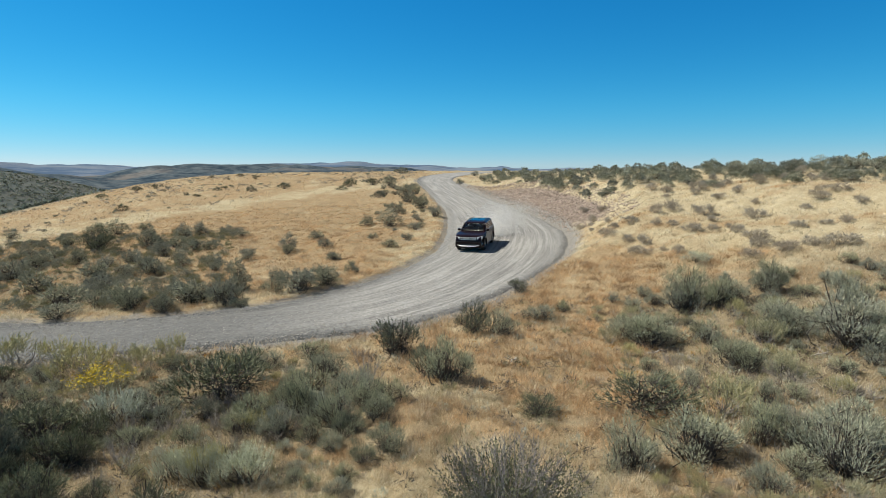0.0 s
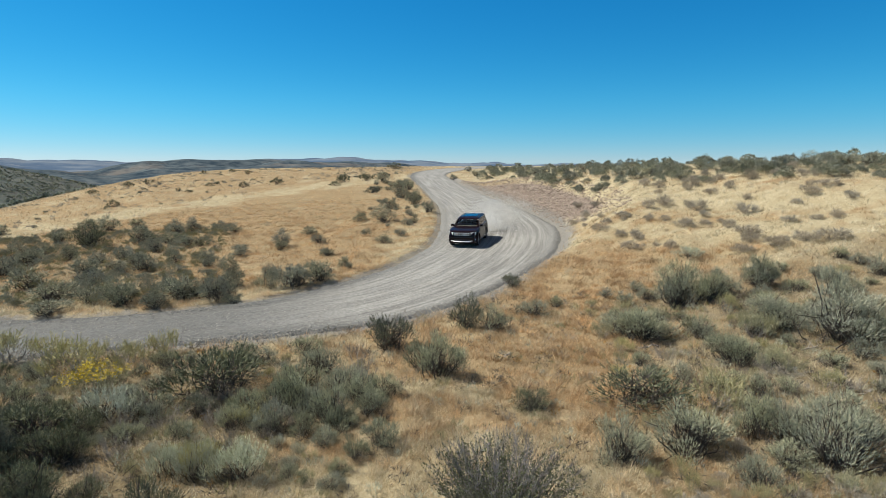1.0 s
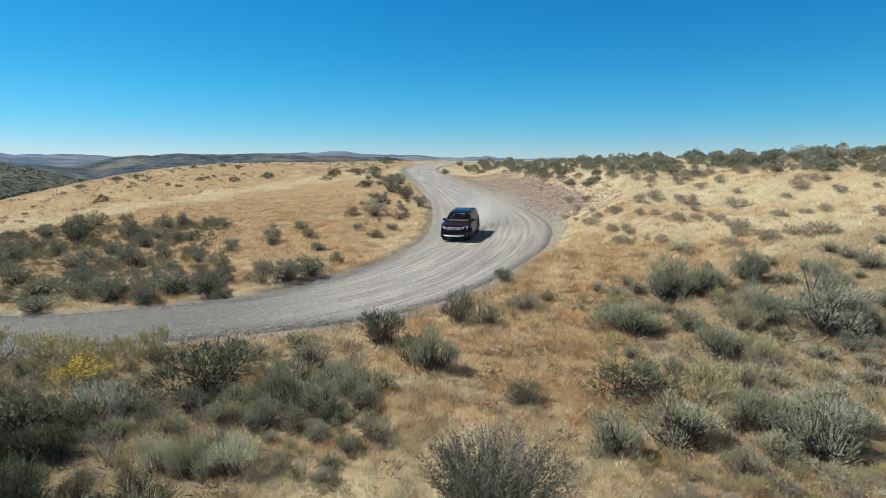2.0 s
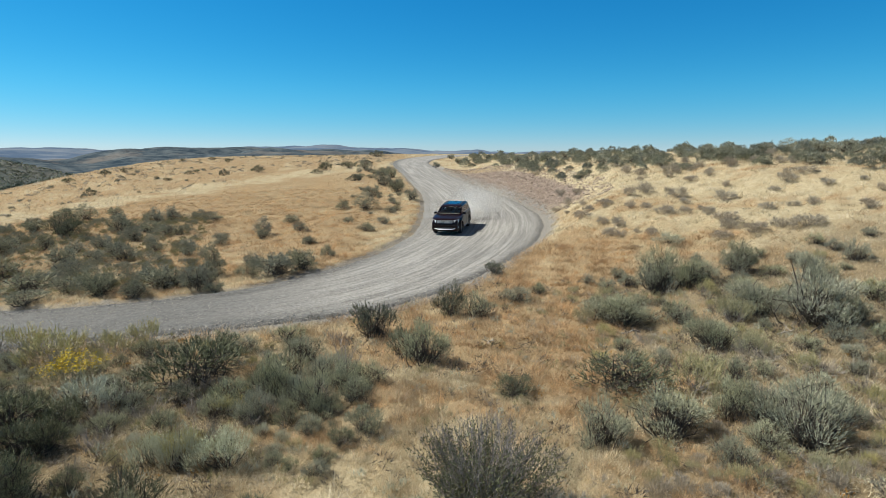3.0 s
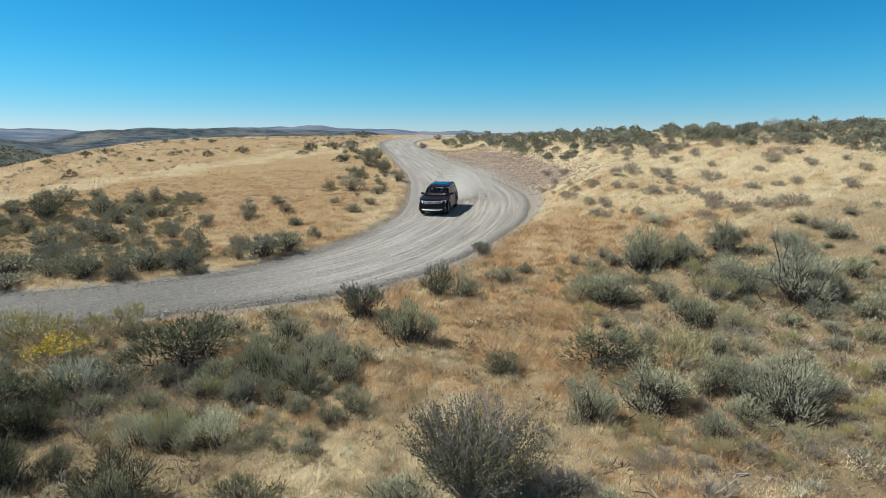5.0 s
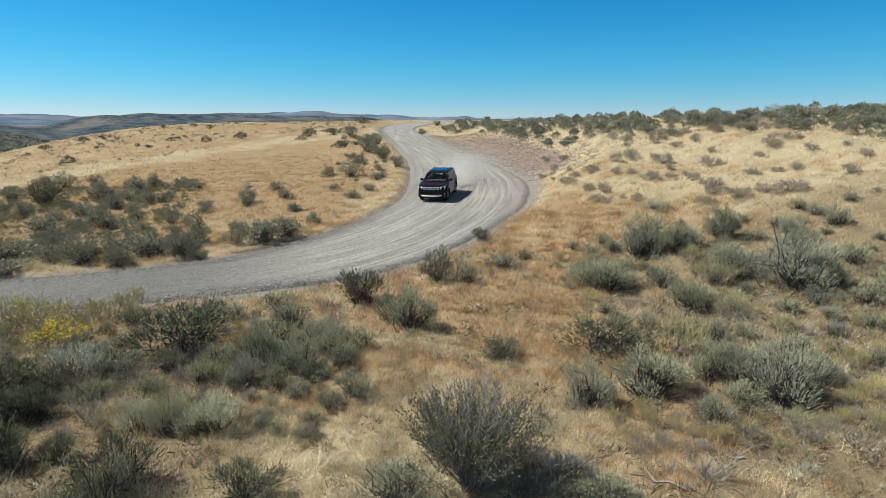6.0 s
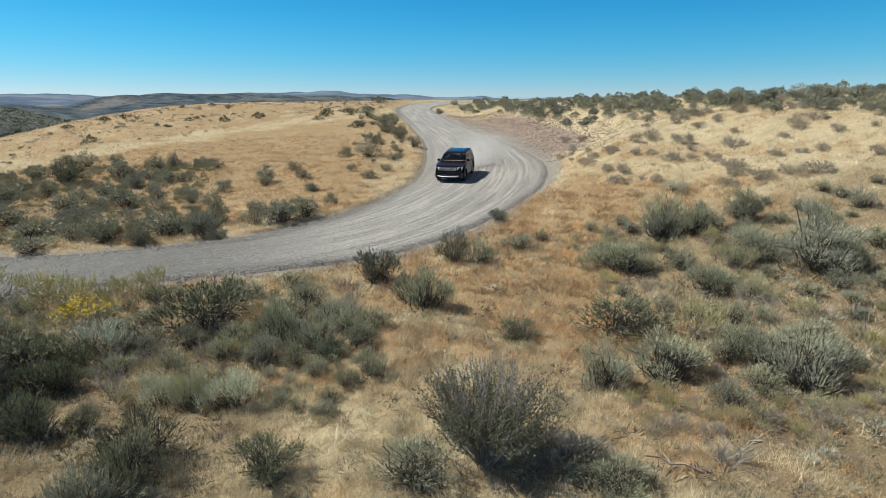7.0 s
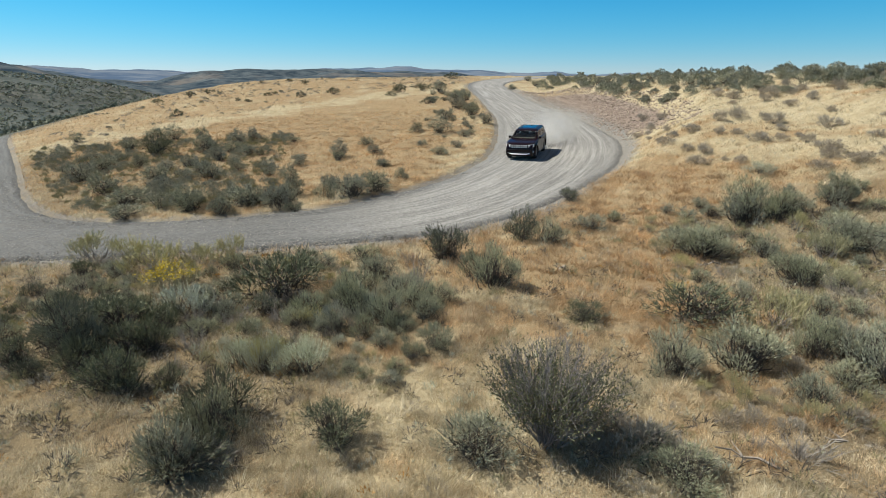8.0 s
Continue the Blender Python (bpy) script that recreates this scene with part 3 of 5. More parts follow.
def stem_shape(seed, stems=34, twigs=7, leaves=24, leaf=0.045, wide=0.012, low=6, high=88, upright=0.4, bare=0.25, ragged=0.3, twig=(0.06, 0.14), thick=0.012, crown=9.0, vase=False, fan=0.38):
    """Branches and leaves of an open, stemmy shrub one metre wide and 0.6 m high."""
    rng = np.random.default_rng(seed)
    theta = np.radians(low + (high - low) * rng.random(stems) ** 0.8)
    phi = rng.uniform(0, 2 * np.pi, stems) + 0.5 * np.sin(np.arange(stems))
    lumps = 1 + 0.22 * np.sin(2 * phi + rng.uniform(0, 6)) + 0.14 * np.sin(5 * phi + rng.uniform(0, 6))
    reach = rng.uniform(1 - ragged, 1.04, stems) * lumps
    end = np.stack([0.46 * np.cos(theta) * np.cos(phi), 0.46 * np.cos(theta) * np.sin(phi), 0.52 * np.sin(theta) + 0.02], -1) * reach[:, None]
    if vase:
        rho = 0.49 * np.sqrt(rng.random(stems))
        end = np.stack([rho * np.cos(phi), rho * np.sin(phi), (0.29 + 0.27 * np.sqrt(1 - (rho / 0.5) ** 2)) * rng.uniform(0.85, 1.08, stems)], -1)
    start = np.concatenate([rng.normal(0, 0.025, (stems, 2)), np.full((stems, 1), -0.05)], 1)
    middle = (start + end) / 2 + np.stack([0.08 * np.cos(phi), 0.08 * np.sin(phi), rng.uniform(-0.06, 0.02, stems)], -1) + rng.normal(0, 0.02, (stems, 3))
    if vase:
        middle[:, :2] *= 0.55
    t = np.linspace(0, 1, 5)[None, :, None]
    path = (1 - t) ** 2 * start[:, None] + 2 * t * (1 - t) * middle[:, None] + t ** 2 * end[:, None]
    path = path + rng.normal(0, 0.008, path.shape) * np.minimum(t * 2, 1)
    wood = tubes(path, np.linspace(1, 0.25, 5)[None] * thick * rng.uniform(0.6, 1.3, (stems, 1)))
    s = np.repeat(np.arange(stems), twigs)
    f = rng.uniform(bare + 0.1, 1.0, len(s))[:, None]
    root = (1 - f) ** 2 * start[s] + 2 * f * (1 - f) * middle[s] + f ** 2 * end[s]
    way = unit(unit(end[s] - middle[s]) * 0.7 + np.array([0, 0, upright]) + rng.normal(0, fan, (len(s), 3)))
    length = rng.uniform(*twig, len(s))
    spray = blades(root, way, length, np.full(len(s), thick * 0.65), rng)
    q = np.repeat(np.arange(len(s)), leaves)
    q = q[root[q, 2] < crown * rng.uniform(0.75, 1.15, len(q))]
    at = root[q] + way[q] * (length[q] * rng.uniform(0.1, 1.0, len(q)))[:, None]
    lway = unit(way[q] * 0.9 + rng.normal(0, 0.5, (len(q), 3)))
    leaf_part = blades(at, lway, leaf * rng.uniform(0.6, 1.3, len(q)), wide * rng.uniform(0.7, 1.3, len(q)), rng)
    return joined(wood, spray), leaf_part, np.zeros(len(leaf_part[0])), np.repeat(rng.random(len(q)), 3)


PROTOTYPES, STANDING = {}, []


def shrub_prototype(key, name, label, category, leaf_mat, bark=M_BARK, flowers=0, part_name="foliage", seed=1, shape=brush_shape, **form):
    """Builds one shrub out of view and keeps it to copy from."""
    root = new(name)
    wood, leaf, tip, tone = shape(seed, **form)
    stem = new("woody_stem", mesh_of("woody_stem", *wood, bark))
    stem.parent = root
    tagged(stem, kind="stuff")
    if len(leaf[1]):
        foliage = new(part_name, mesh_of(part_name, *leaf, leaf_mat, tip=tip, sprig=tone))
        foliage.parent = root
    if flowers:
        rng = np.random.default_rng(seed + 7)
        tips = leaf[0][2::3]
        tops = tips[tips[:, 2] > 0.36]
        at = tops[rng.integers(0, len(tops), flowers)] + rng.normal(0, 0.012, (flowers, 3))
        v, f = blades(at, unit(rng.normal(size=(flowers, 3)) + np.array([0, 0, 0.4])), np.full(flowers, 0.03), np.full(flowers, 0.022), rng)
        blooms = new("bloom", mesh_of("bloom", v, f, M_FLOWER))
        blooms.parent = root
        tagged(blooms, "bright yellow flower heads", kind="stuff")
    tagged(root, label, category, group=name + " on the range")
    PROTOTYPES.setdefault(key, []).append([root, False])
    return root


def plant(key, x, y, w, h, seed):
    """Sets one shrub of that kind, w wide and h high, on the ground."""
    if key in ("sage", "green", "pale") and math.hypot(x, y) > 14:
        key += "_big" if key == "sage" and w > 1.9 else "_far"
    elif key == "sage" and w > 1.3:
        key += "_big"
    STANDING.append((x, y, w))
    kinds = PROTOTYPES[key]
    slot = kinds[seed % len(kinds)]
    m = pose(x, y, float(land(x, y)[0]) - 0.02, 0, 0, (seed * 67) % 360) @ Matrix.Diagonal((w, w, h / 0.58, 1))
    if not slot[1]:
        slot[1] = True
        slot[0].matrix_basis = m
        return slot[0]
    ob = copy_thing(slot[0], Matrix.Identity(4))
    ob.matrix_basis = m
    return ob


SAGE_LABEL = "grey-green sagebrush with feathery upright sprigs on dry grass"
GREEN_LABEL = "dark green rounded sagebrush with a shaded grey base"
PALE_LABEL = "pale silvery sagebrush with upright leafy stalks"
for k in range(5):
    shrub_prototype("sage_big", "sagebrush", SAGE_LABEL, "shrub", M_SAGE, seed=100 + k, lobes=9 + k % 4, sprigs=1300, leaves=6, leaf=0.028, wide=0.0052, sprig=(0.035, 0.085), ragged=0.3, open_base=0.04 + 0.03 * (k % 3), twigs=900, twig_wide=0.005, branches=4)
for k in range(5):
    shrub_prototype("sage", "sagebrush", SAGE_LABEL, "shrub", M_SAGE, seed=130 + k, lobes=6 + k % 4, sprigs=620, leaves=7, leaf=0.042, wide=0.0072, sprig=(0.05, 0.13), ragged=0.3, open_base=0.04 + 0.03 * (k % 3), twigs=420, twig_wide=0.008)
for k in range(5):
    shrub_prototype("sage_far", "sagebrush", SAGE_LABEL, "shrub", M_SAGE, seed=150 + k, lobes=8 + k % 4, sprigs=470, leaves=6, leaf=0.035, wide=0.010, sprig=(0.035, 0.09), twigs=320, twig_wide=0.010, branches=2)
for k in range(3):
    shrub_prototype("pale", "sagebrush", PALE_LABEL, "shrub", M_SAGE_PALE, seed=200 + k, lobes=9, sprigs=620, leaves=8, leaf=0.045, wide=0.0065, sprig=(0.10, 0.22), upright=1.6, twigs=200, twig_wide=0.005)
for k in range(2):
    shrub_prototype("pale_far", "sagebrush", PALE_LABEL, "shrub", M_SAGE_PALE, seed=220 + k, lobes=8, sprigs=420, leaves=6, leaf=0.05, wide=0.0095, sprig=(0.10, 0.2), upright=1.5, twigs=100, branches=2)
for k in range(4):
    shrub_prototype("green", "sagebrush", GREEN_LABEL, "shrub", M_GREEN, seed=300 + k, lobes=9 + k % 3, sprigs=900, leaves=6, leaf=0.034, wide=0.0062, sprig=(0.04, 0.10), upright=0.5, twigs=700, twig_wide=0.007, open_base=0.10)
for k in range(3):
    shrub_prototype("green_far", "sagebrush", GREEN_LABEL, "shrub", M_GREEN, seed=320 + k, lobes=8 + k % 3, sprigs=560, leaves=6, leaf=0.036, wide=0.0085, sprig=(0.04, 0.09), upright=0.55, twigs=340, twig_wide=0.011, branches=2)
for k in range(3):
    shrub_prototype("olive", "rabbitbrush", "olive-green rabbitbrush with fine upright stems", "shrub", M_OLIVE, bark=M_TWIG, seed=400 + k, lobes=8, sprigs=260, leaves=6, leaf=0.07, wide=0.0105, sprig=(0.14, 0.28), upright=1.9, twigs=100, branches=2)
for k in range(6):
    shrub_prototype("mid", "sagebrush", SAGE_LABEL, "shrub", M_SAGE_OLIVE, seed=500 + k, lobes=8 + k % 4, sprigs=520, leaves=5, leaf=0.03, wide=0.0165, sprig=(0.02, 0.07), upright=0.35, twigs=150, twig_wide=0.016, branches=2, ragged=0.36)
for k in range(2):
    shrub_prototype("midgreen", "sagebrush", "dark green rounded sagebrush standing in golden grass", "shrub", M_GREEN, seed=550 + k, lobes=8, sprigs=190, leaves=5, leaf=0.05, wide=0.03, sprig=(0.02, 0.06), upright=0.4, twigs=80, twig_wide=0.02, branches=1)
for k in range(3):
    shrub_prototype("brown", "dry_shrub", "low grey-brown dry shrub in pale grass", "shrub", M_BROWN, bark=M_DRYWOOD, seed=600 + k, lobes=7, sprigs=230, leaves=6, leaf=0.075, wide=0.014, sprig=(0.06, 0.14), upright=0.6, twigs=120, twig_wide=0.012, branches=2, open_base=0.04)
for k in range(3):
    shrub_prototype("dead", "dead_shrub", "bare dead sagebrush skeleton of grey twisted branches", "dead shrub", M_BROWN, bark=M_TWIG, seed=700 + k, shape=stem_shape, stems=30, twigs=14, leaves=0, upright=0.25, low=4, high=70, ragged=0.6, thick=0.011, twig=(0.1, 0.28))
shrub_prototype("bloom", "rabbitbrush", "rabbitbrush in yellow bloom beside the road", "shrub", M_OLIVE, bark=M_TWIG, seed=800, flowers=900, lobes=6, sprigs=330, leaves=7, leaf=0.07, wide=0.009, sprig=(0.14, 0.26), upright=1.6, twigs=120, branches=2)
shrub_prototype("bitter", "bitterbrush", "large vase-shaped bitterbrush with bare grey twig ends and small green leaves", "shrub", M_BITTER, bark=M_GREYTWIG, shape=stem_shape, vase=True, crown=0.43, seed=900, stems=170, twigs=30, leaves=5, leaf=0.012, wide=0.009, upright=0.2, bare=0.36, twig=(0.04, 0.12), thick=0.0034, fan=0.5)

# x, y, width, height of the shrubs that stand out
SAGE = [(6.46, 18.49, 2.46, 1.03), (8.99, 21.06, 1.88, 1.37), (10.85, 18.19, 2.14, 0.82), (11.84, 16.44, 2.72, 1.36), (11.62, 15.14, 1.13, 0.54), (8.28, 15.88, 1.42, 0.87), (8.36, 18.1, 1.1, 0.54), (3.54, 10.56, 1.23, 0.91),
        (4.99, 10.94, 1.8, 0.92), (6.53, 11.3, 1.01, 0.84), (7.04, 10.94, 1.26, 0.96), (7.41, 10.15, 1.67, 1.11), (8.6, 10.92, 0.85, 0.66), (1.93, 18.82, 1.3, 0.78), (3.53, 20.72, 1.24, 0.56), (4.55, 21.94, 0.71, 0.5),
        (0.12, 14.8, 1.41, 1.02), (8.1, 21.84, 0.91, 0.43), (12.18, 21.51, 1.43, 1.01), (10.3, 20.63, 1.56, 0.77), (14.01, 19.86, 1.41, 0.99), (-3.54, 13.22, 1.05, 1.03), (-2.34, 12.19, 1.03, 0.85), (-1.78, 13.14, 1.02, 0.63)]
SAGE_MORE = [(-3.15, 15.6, 1.43, 0.59), (-6.71, 13.01, 1.19, 0.6), (-3.58, 12.14, 0.73, 0.62), (-3.9, 17.06, 1.22, 0.46), (-4.95, 16.15, 1.01, 0.45)]
PALE = [(-7.39, 12.44, 1.39, 0.76), (-5.06, 10.29, 0.79, 0.54), (-3.63, 10.16, 1.15, 0.57), (-4.46, 10.27, 0.84, 0.61), (11.25, 25.84, 1.22, 0.46)]
GREEN = [(4.88, 13.15, 2.3, 0.87), (2.19, 12.75, 1.06, 0.4), (1.03, 19.16, 1.14, 1.13), (-1.41, 17.18, 1.57, 1.08), (-5.58, 14.18, 2.41, 1.31), (-8.38, 11.48, 1.65, 0.8), (-8.33, 10.48, 0.97, 0.74), (3.26, 24.77, 0.93, 0.6),
         (-23.68, 39.93, 2.44, 1.56)]
GREEN8 = [(-8.73, 10.42, 1.31, 1.16), (-7.02, 9.13, 1.26, 0.8), (-9.56, 9.88, 0.85, 0.65), (-2.45, 7.78, 1.2, 0.61), (-4.62, 8.43, 1.36, 0.72), (-4.47, 6.97, 1.4, 0.53)]
SAGE8 = [(-0.11, 7.59, 1.5, 0.57), (2.44, 7.74, 0.92, 0.35), (2.69, 7.11, 1.23, 0.47), (-2.08, 11.71, 0.87, 0.33), (6.59, 10.13, 1.13, 0.43)]
OLIVE = [(9.7, 17.26, 1.17, 0.67), (6.43, 12.64, 1.29, 0.69), (9.03, 14.93, 1.21, 0.46), (5.37, 18.23, 0.76, 0.42), (-4.22, 12.43, 0.82, 0.32), (-12.9, 17.2, 1.48, 0.67), (-11.6, 17.06, 1.22, 0.58), (-10.29, 16.3, 1.7, 0.69),
         (-8.86, 16.34, 1.29, 0.51), (-8.16, 17.12, 0.94, 0.57), (-4.5, 10.37, 0.84, 0.62)]
ROADSIDE = [(-24.82, 33.13, 2.38, 1.52), (-20.41, 29.07, 2.38, 1.41), (-16.97, 25.51, 2.64, 1), (-15.46, 22.99, 2.01, 0.76), (-25.12, 35.47, 1.67, 1.08), (-18.35, 30.48, 2.05, 1.3), (-14.72, 24.5, 1.39, 0.92), (-13.28, 24.29, 2, 1.31),
            (-11.35, 23.01, 1.25, 0.81), (-17.3, 31.6, 1.56, 0.86), (-16.08, 31.95, 2.06, 1.13), (-10.9, 24.33, 2.31, 1.19), (-9.15, 23.85, 1.49, 1.27), (-9.47, 26.83, 1.38, 1.19), (-10.33, 28.93, 1.19, 1.19), (-8.34, 23.54, 0.98, 0.58),
            (-8.15, 28.28, 1.14, 0.71), (-6.4, 25.61, 2.03, 1.23), (-5.46, 26.59, 1.57, 1.23), (-4.84, 30.14, 0.74, 0.8)]
CLUSTER = [(-36.43, 49.13, 1.76, 0.93), (-30.77, 44.01, 2.06, 0.86), (-28.38, 39.95, 1.65, 0.7), (-25.68, 38.22, 1.99, 0.92), (-27.73, 42.95, 1.96, 1.06), (-28.79, 48.38, 2.15, 1.19), (-26.22, 47.1, 2.57, 1.35), (-18.79, 35.06, 1.72, 1.16),
           (-20.72, 41.05, 2.2, 1.79), (-24.92, 48.9, 1.84, 0.92), (-17.84, 37.07, 1.39, 1.25), (-18.33, 40.19, 2.11, 1.08), (-19.28, 43.74, 2.06, 1.2), (-16.4, 38.38, 1.8, 1.03), (-18.46, 44.36, 1.61, 1.49), (-15.22, 37.78, 1.37, 0.85),
           (-14.82, 43.17, 1.32, 0.55), (-13.19, 33.43, 1.39, 0.89), (-15.04, 33.53, 1.42, 0.91), (-17.21, 33.27, 1.8, 1.24), (-19.77, 34.06, 1.7, 0.96), (-21.98, 34.95, 1.39, 1.26), (-28.74, 39.08, 1.86, 0.76), (-24.73, 35.94, 2.09, 1.04)]
GOLDEN = [(-9.91, 37.15, 1.66, 1.32), (-11.77, 35.11, 1.6, 0.72), (-8.98, 41.31, 1.62, 0.75), (-7.6, 37.37, 1.28, 0.79), (-6.43, 33.95, 1.33, 0.58), (-6, 46.27, 1.43, 1.15), (-4.11, 45.19, 2.59, 1.53), (-4.37, 53.91, 2.07, 1.43),
          (-3.76, 61.11, 2.34, 2.23), (-2.09, 55.66, 2.13, 1.75), (-0.68, 50.15, 1.68, 1.34), (-4.91, 74.11, 2.48, 1.34), (-7.42, 82.34, 2.76, 1.51), (-3.29, 69.91, 2.01, 1.6), (-3.37, 36.89, 1.42, 0.75), (-4.77, 39.6, 1.15, 0.59)]
DOTS = [(-34.78, 63.51, 1.25, 0.77), (-48.67, 93.57, 1.62, 0.97), (-46.21, 94.67, 1.21, 0.68), (-49.29, 84.9, 1.7, 0.69), (-34.19, 78.39, 0.82, 0.47), (-32.21, 76.88, 1.12, 0.44), (-32.29, 84.36, 1.21, 0.57), (-32.37, 87.45, 0.9, 0.51),
        (-25.85, 79.45, 1.28, 0.84), (-22.45, 83.62, 1.82, 1.03), (-36.12, 113.73, 1.6, 0.66), (-43.49, 126.68, 1.54, 0.75), (-49.69, 127.02, 1.31, 0.64), (-13.17, 83.79, 2.03, 1.41), (-13.5, 78.63, 1.53, 0.58), (-10.27, 86.48, 2.5, 1.11),
        (-7.24, 66.08, 1.59, 0.7), (-8.48, 94.29, 1.99, 0.87), (-8.71, 126.56, 3.39, 1.29)]
BANKTOP = [(2.56, 86.34, 1.66, 1.46), (5.96, 111.3, 2.67, 1.57), (6.03, 88.8, 2.13, 1.5), (9.54, 98.81, 3.31, 2.42), (11.61, 100.37, 2.42, 1.42), (9.26, 64.03, 1.85, 1.69), (15.87, 113.71, 3.83, 2.37), (13.53, 74.07, 2.16, 1.41),
           (10.8, 55.98, 1.36, 0.78), (10.66, 63.29, 1.84, 1.2), (12.73, 58.88, 1.73, 1.01), (16.88, 67.66, 2, 1.18), (14.53, 46.54, 1.4, 0.81), (16.64, 45.63, 2.08, 0.89), (16.92, 40.49, 1.67, 0.64), (20.56, 45.66, 1.43, 0.94),
           (20.98, 42.54, 1.81, 1.16), (21.48, 40.04, 1.73, 1.1), (22.99, 39.04, 1.94, 1.1), (27.26, 42.83, 2.41, 1.43), (26.11, 37.61, 2.6, 1.28), (25.88, 34.87, 2.06, 1.38)]
SLOPE = [(10.82, 44.65, 0.97, 0.6), (10.46, 40.68, 0.73, 0.35), (9.06, 32.1, 1.12, 0.55), (11.48, 42.33, 1.05, 0.57), (10.76, 33.63, 1.18, 0.45), (11.58, 31.83, 0.65, 0.54), (10.28, 29.7, 0.91, 0.68), (9.65, 28.6, 1.31, 0.5),
         (13.64, 34.85, 1.25, 0.83), (12.71, 29.74, 1.24, 0.59), (14.58, 32.42, 1.02, 0.79), (13.66, 29.63, 0.94, 0.4), (14.46, 29.52, 0.47, 0.35), (16.11, 30.26, 1.31, 0.74), (14.51, 26.86, 1.46, 0.61), (13.44, 25.24, 1.1, 0.44),
         (14.74, 24.97, 1.25, 0.58), (15.85, 24.85, 1.13, 0.61), (16.78, 24.44, 1.7, 0.71), (19.77, 30.86, 1.4, 0.65), (20.92, 31.3, 1.43, 0.55), (20.5, 28.74, 0.85, 0.47), (16.56, 35.43, 1.12, 0.43)]
ODD = [(-8.69, 14.3, 1.41, 0.54), (-1.96, 14.77, 0.98, 0.69)]
BIG8 = [(1.13, 8.36, 2.38, 1.26)]
DEADWOOD = [(6.56, 16.22, 1.04, 0.4), (8.94, 14.55, 1.52, 0.58), (10.17, 13.61, 1.18, 0.45), (6.91, 9.61, 0.75, 0.28), (4.67, 7.79, 1.2, 0.45), (-3.68, 11.84, 0.91, 0.34), (-2.45, 17.02, 1.03, 0.39), (-4.28, 7.11, 1.4, 0.53),
            (-9.69, 10.11, 0.86, 0.51)]

SAGE_ROW = [(-3.3, 13.0, 1.1, 0.8), (-2.3, 13.7, 1.3, 0.85), (-1.3, 13.2, 1.0, 0.6), (-2.8, 12.6, 0.9, 0.7), (-1.5, 12.4, 0.9, 0.5), (-3.4, 14.5, 1.2, 0.7), (-0.4, 15.3, 1.1, 0.8), (-4.4, 12.9, 0.9, 0.6)]
DARK = [(-7.6, 10.6, 1.1, 0.65), (-9.1, 12.1, 1.2, 0.7), (-8.2, 9.9, 1.0, 0.65), (-6.7, 9.1, 0.9, 0.6), (-9.6, 11.0, 1.1, 0.65), (-10.4, 12.6, 1.1, 0.65), (-7.15, 10.7, 0.9, 0.6), (-7.4, 11.6, 1.0, 0.6), (-8.6, 12.6, 1.0, 0.55), (-5.5, 12.9, 0.9, 0.5)]
HOLLOW = [(8.75, 20.67, 1.37, 1.07), (9.79, 20.46, 1.21, 0.98), (8.28, 17.68, 0.83, 0.55), (9.81, 17.42, 0.92, 0.64), (13.63, 19.28, 1.07, 0.74), (12.43, 16.01, 1.4, 0.97), (9.01, 14.94, 0.81, 0.49), (11.99, 21.33, 1.11, 0.77), (7.14, 21.56, 0.69, 0.45), (12.04, 18.16, 0.99, 0.6), (14.62, 17.61, 1.21, 0.72)]
HOLLOW_GREEN = [(-4.43, 7.69, 1.12, 0.91), (-4.61, 6.82, 0.92, 0.79), (6.53, 17.93, 1.62, 0.92), (10.73, 17.62, 1.58, 0.9), (8.39, 15.42, 1.09, 0.71)]
INNER_EDGE = [(-7.32, 25.5, 1.19, 1.12), (-6.36, 26.21, 1.45, 1.26), (-5.48, 27.6, 1.26, 1.0), (-10.64, 24.55, 1.8, 1.26), (-9.53, 24.44, 0.94, 1.11), (-8.96, 24.71, 1.3, 1.36), (-11.61, 23.35, 1.17, 0.69), (-9.67, 36.2, 1.06, 0.97), (-11.38, 33.65, 0.94, 0.66), (-6.5, 34.16, 0.8, 0.58), (-12.5, 31.64, 1.09, 0.7), (-4.46, 29.67, 0.59, 0.56), (-8.29, 26.68, 0.75, 0.52), (-12.9, 23.67, 1.69, 1.14), (-12.37, 26.63, 1.31, 0.96), (-13.45, 30.41, 1.18, 0.77), (-16.59, 27.8, 1.73, 1.06), (-17.66, 26.48, 1.7, 1.19)]
FILL = [(-7.4, 13.5, 0.8, 0.45), (-6.3, 12.5, 0.8, 0.45), (-5.4, 11.7, 0.7, 0.4), (-7.8, 12.7, 0.8, 0.4), (-4.5, 12.2, 0.8, 0.5), (-3.8, 12.1, 0.8, 0.45), (-2.8, 11.8, 0.7, 0.45), (-6.5, 11.6, 0.8, 0.45), (-2.0, 11.9, 0.6, 0.4)]
DRY = [(-6.9, 12.1, 0.9, 0.45), (-5.9, 12.1, 0.9, 0.4), (-5.0, 12.4, 0.8, 0.4), (-6.9, 13.0, 1.0, 0.45), (-5.3, 13.5, 0.9, 0.45), (-3.4, 12.4, 0.8, 0.4), (-6.3, 10.8, 0.9, 0.4), (-2.2, 12.5, 0.8, 0.4), (-4.4, 11.4, 0.7, 0.35)]

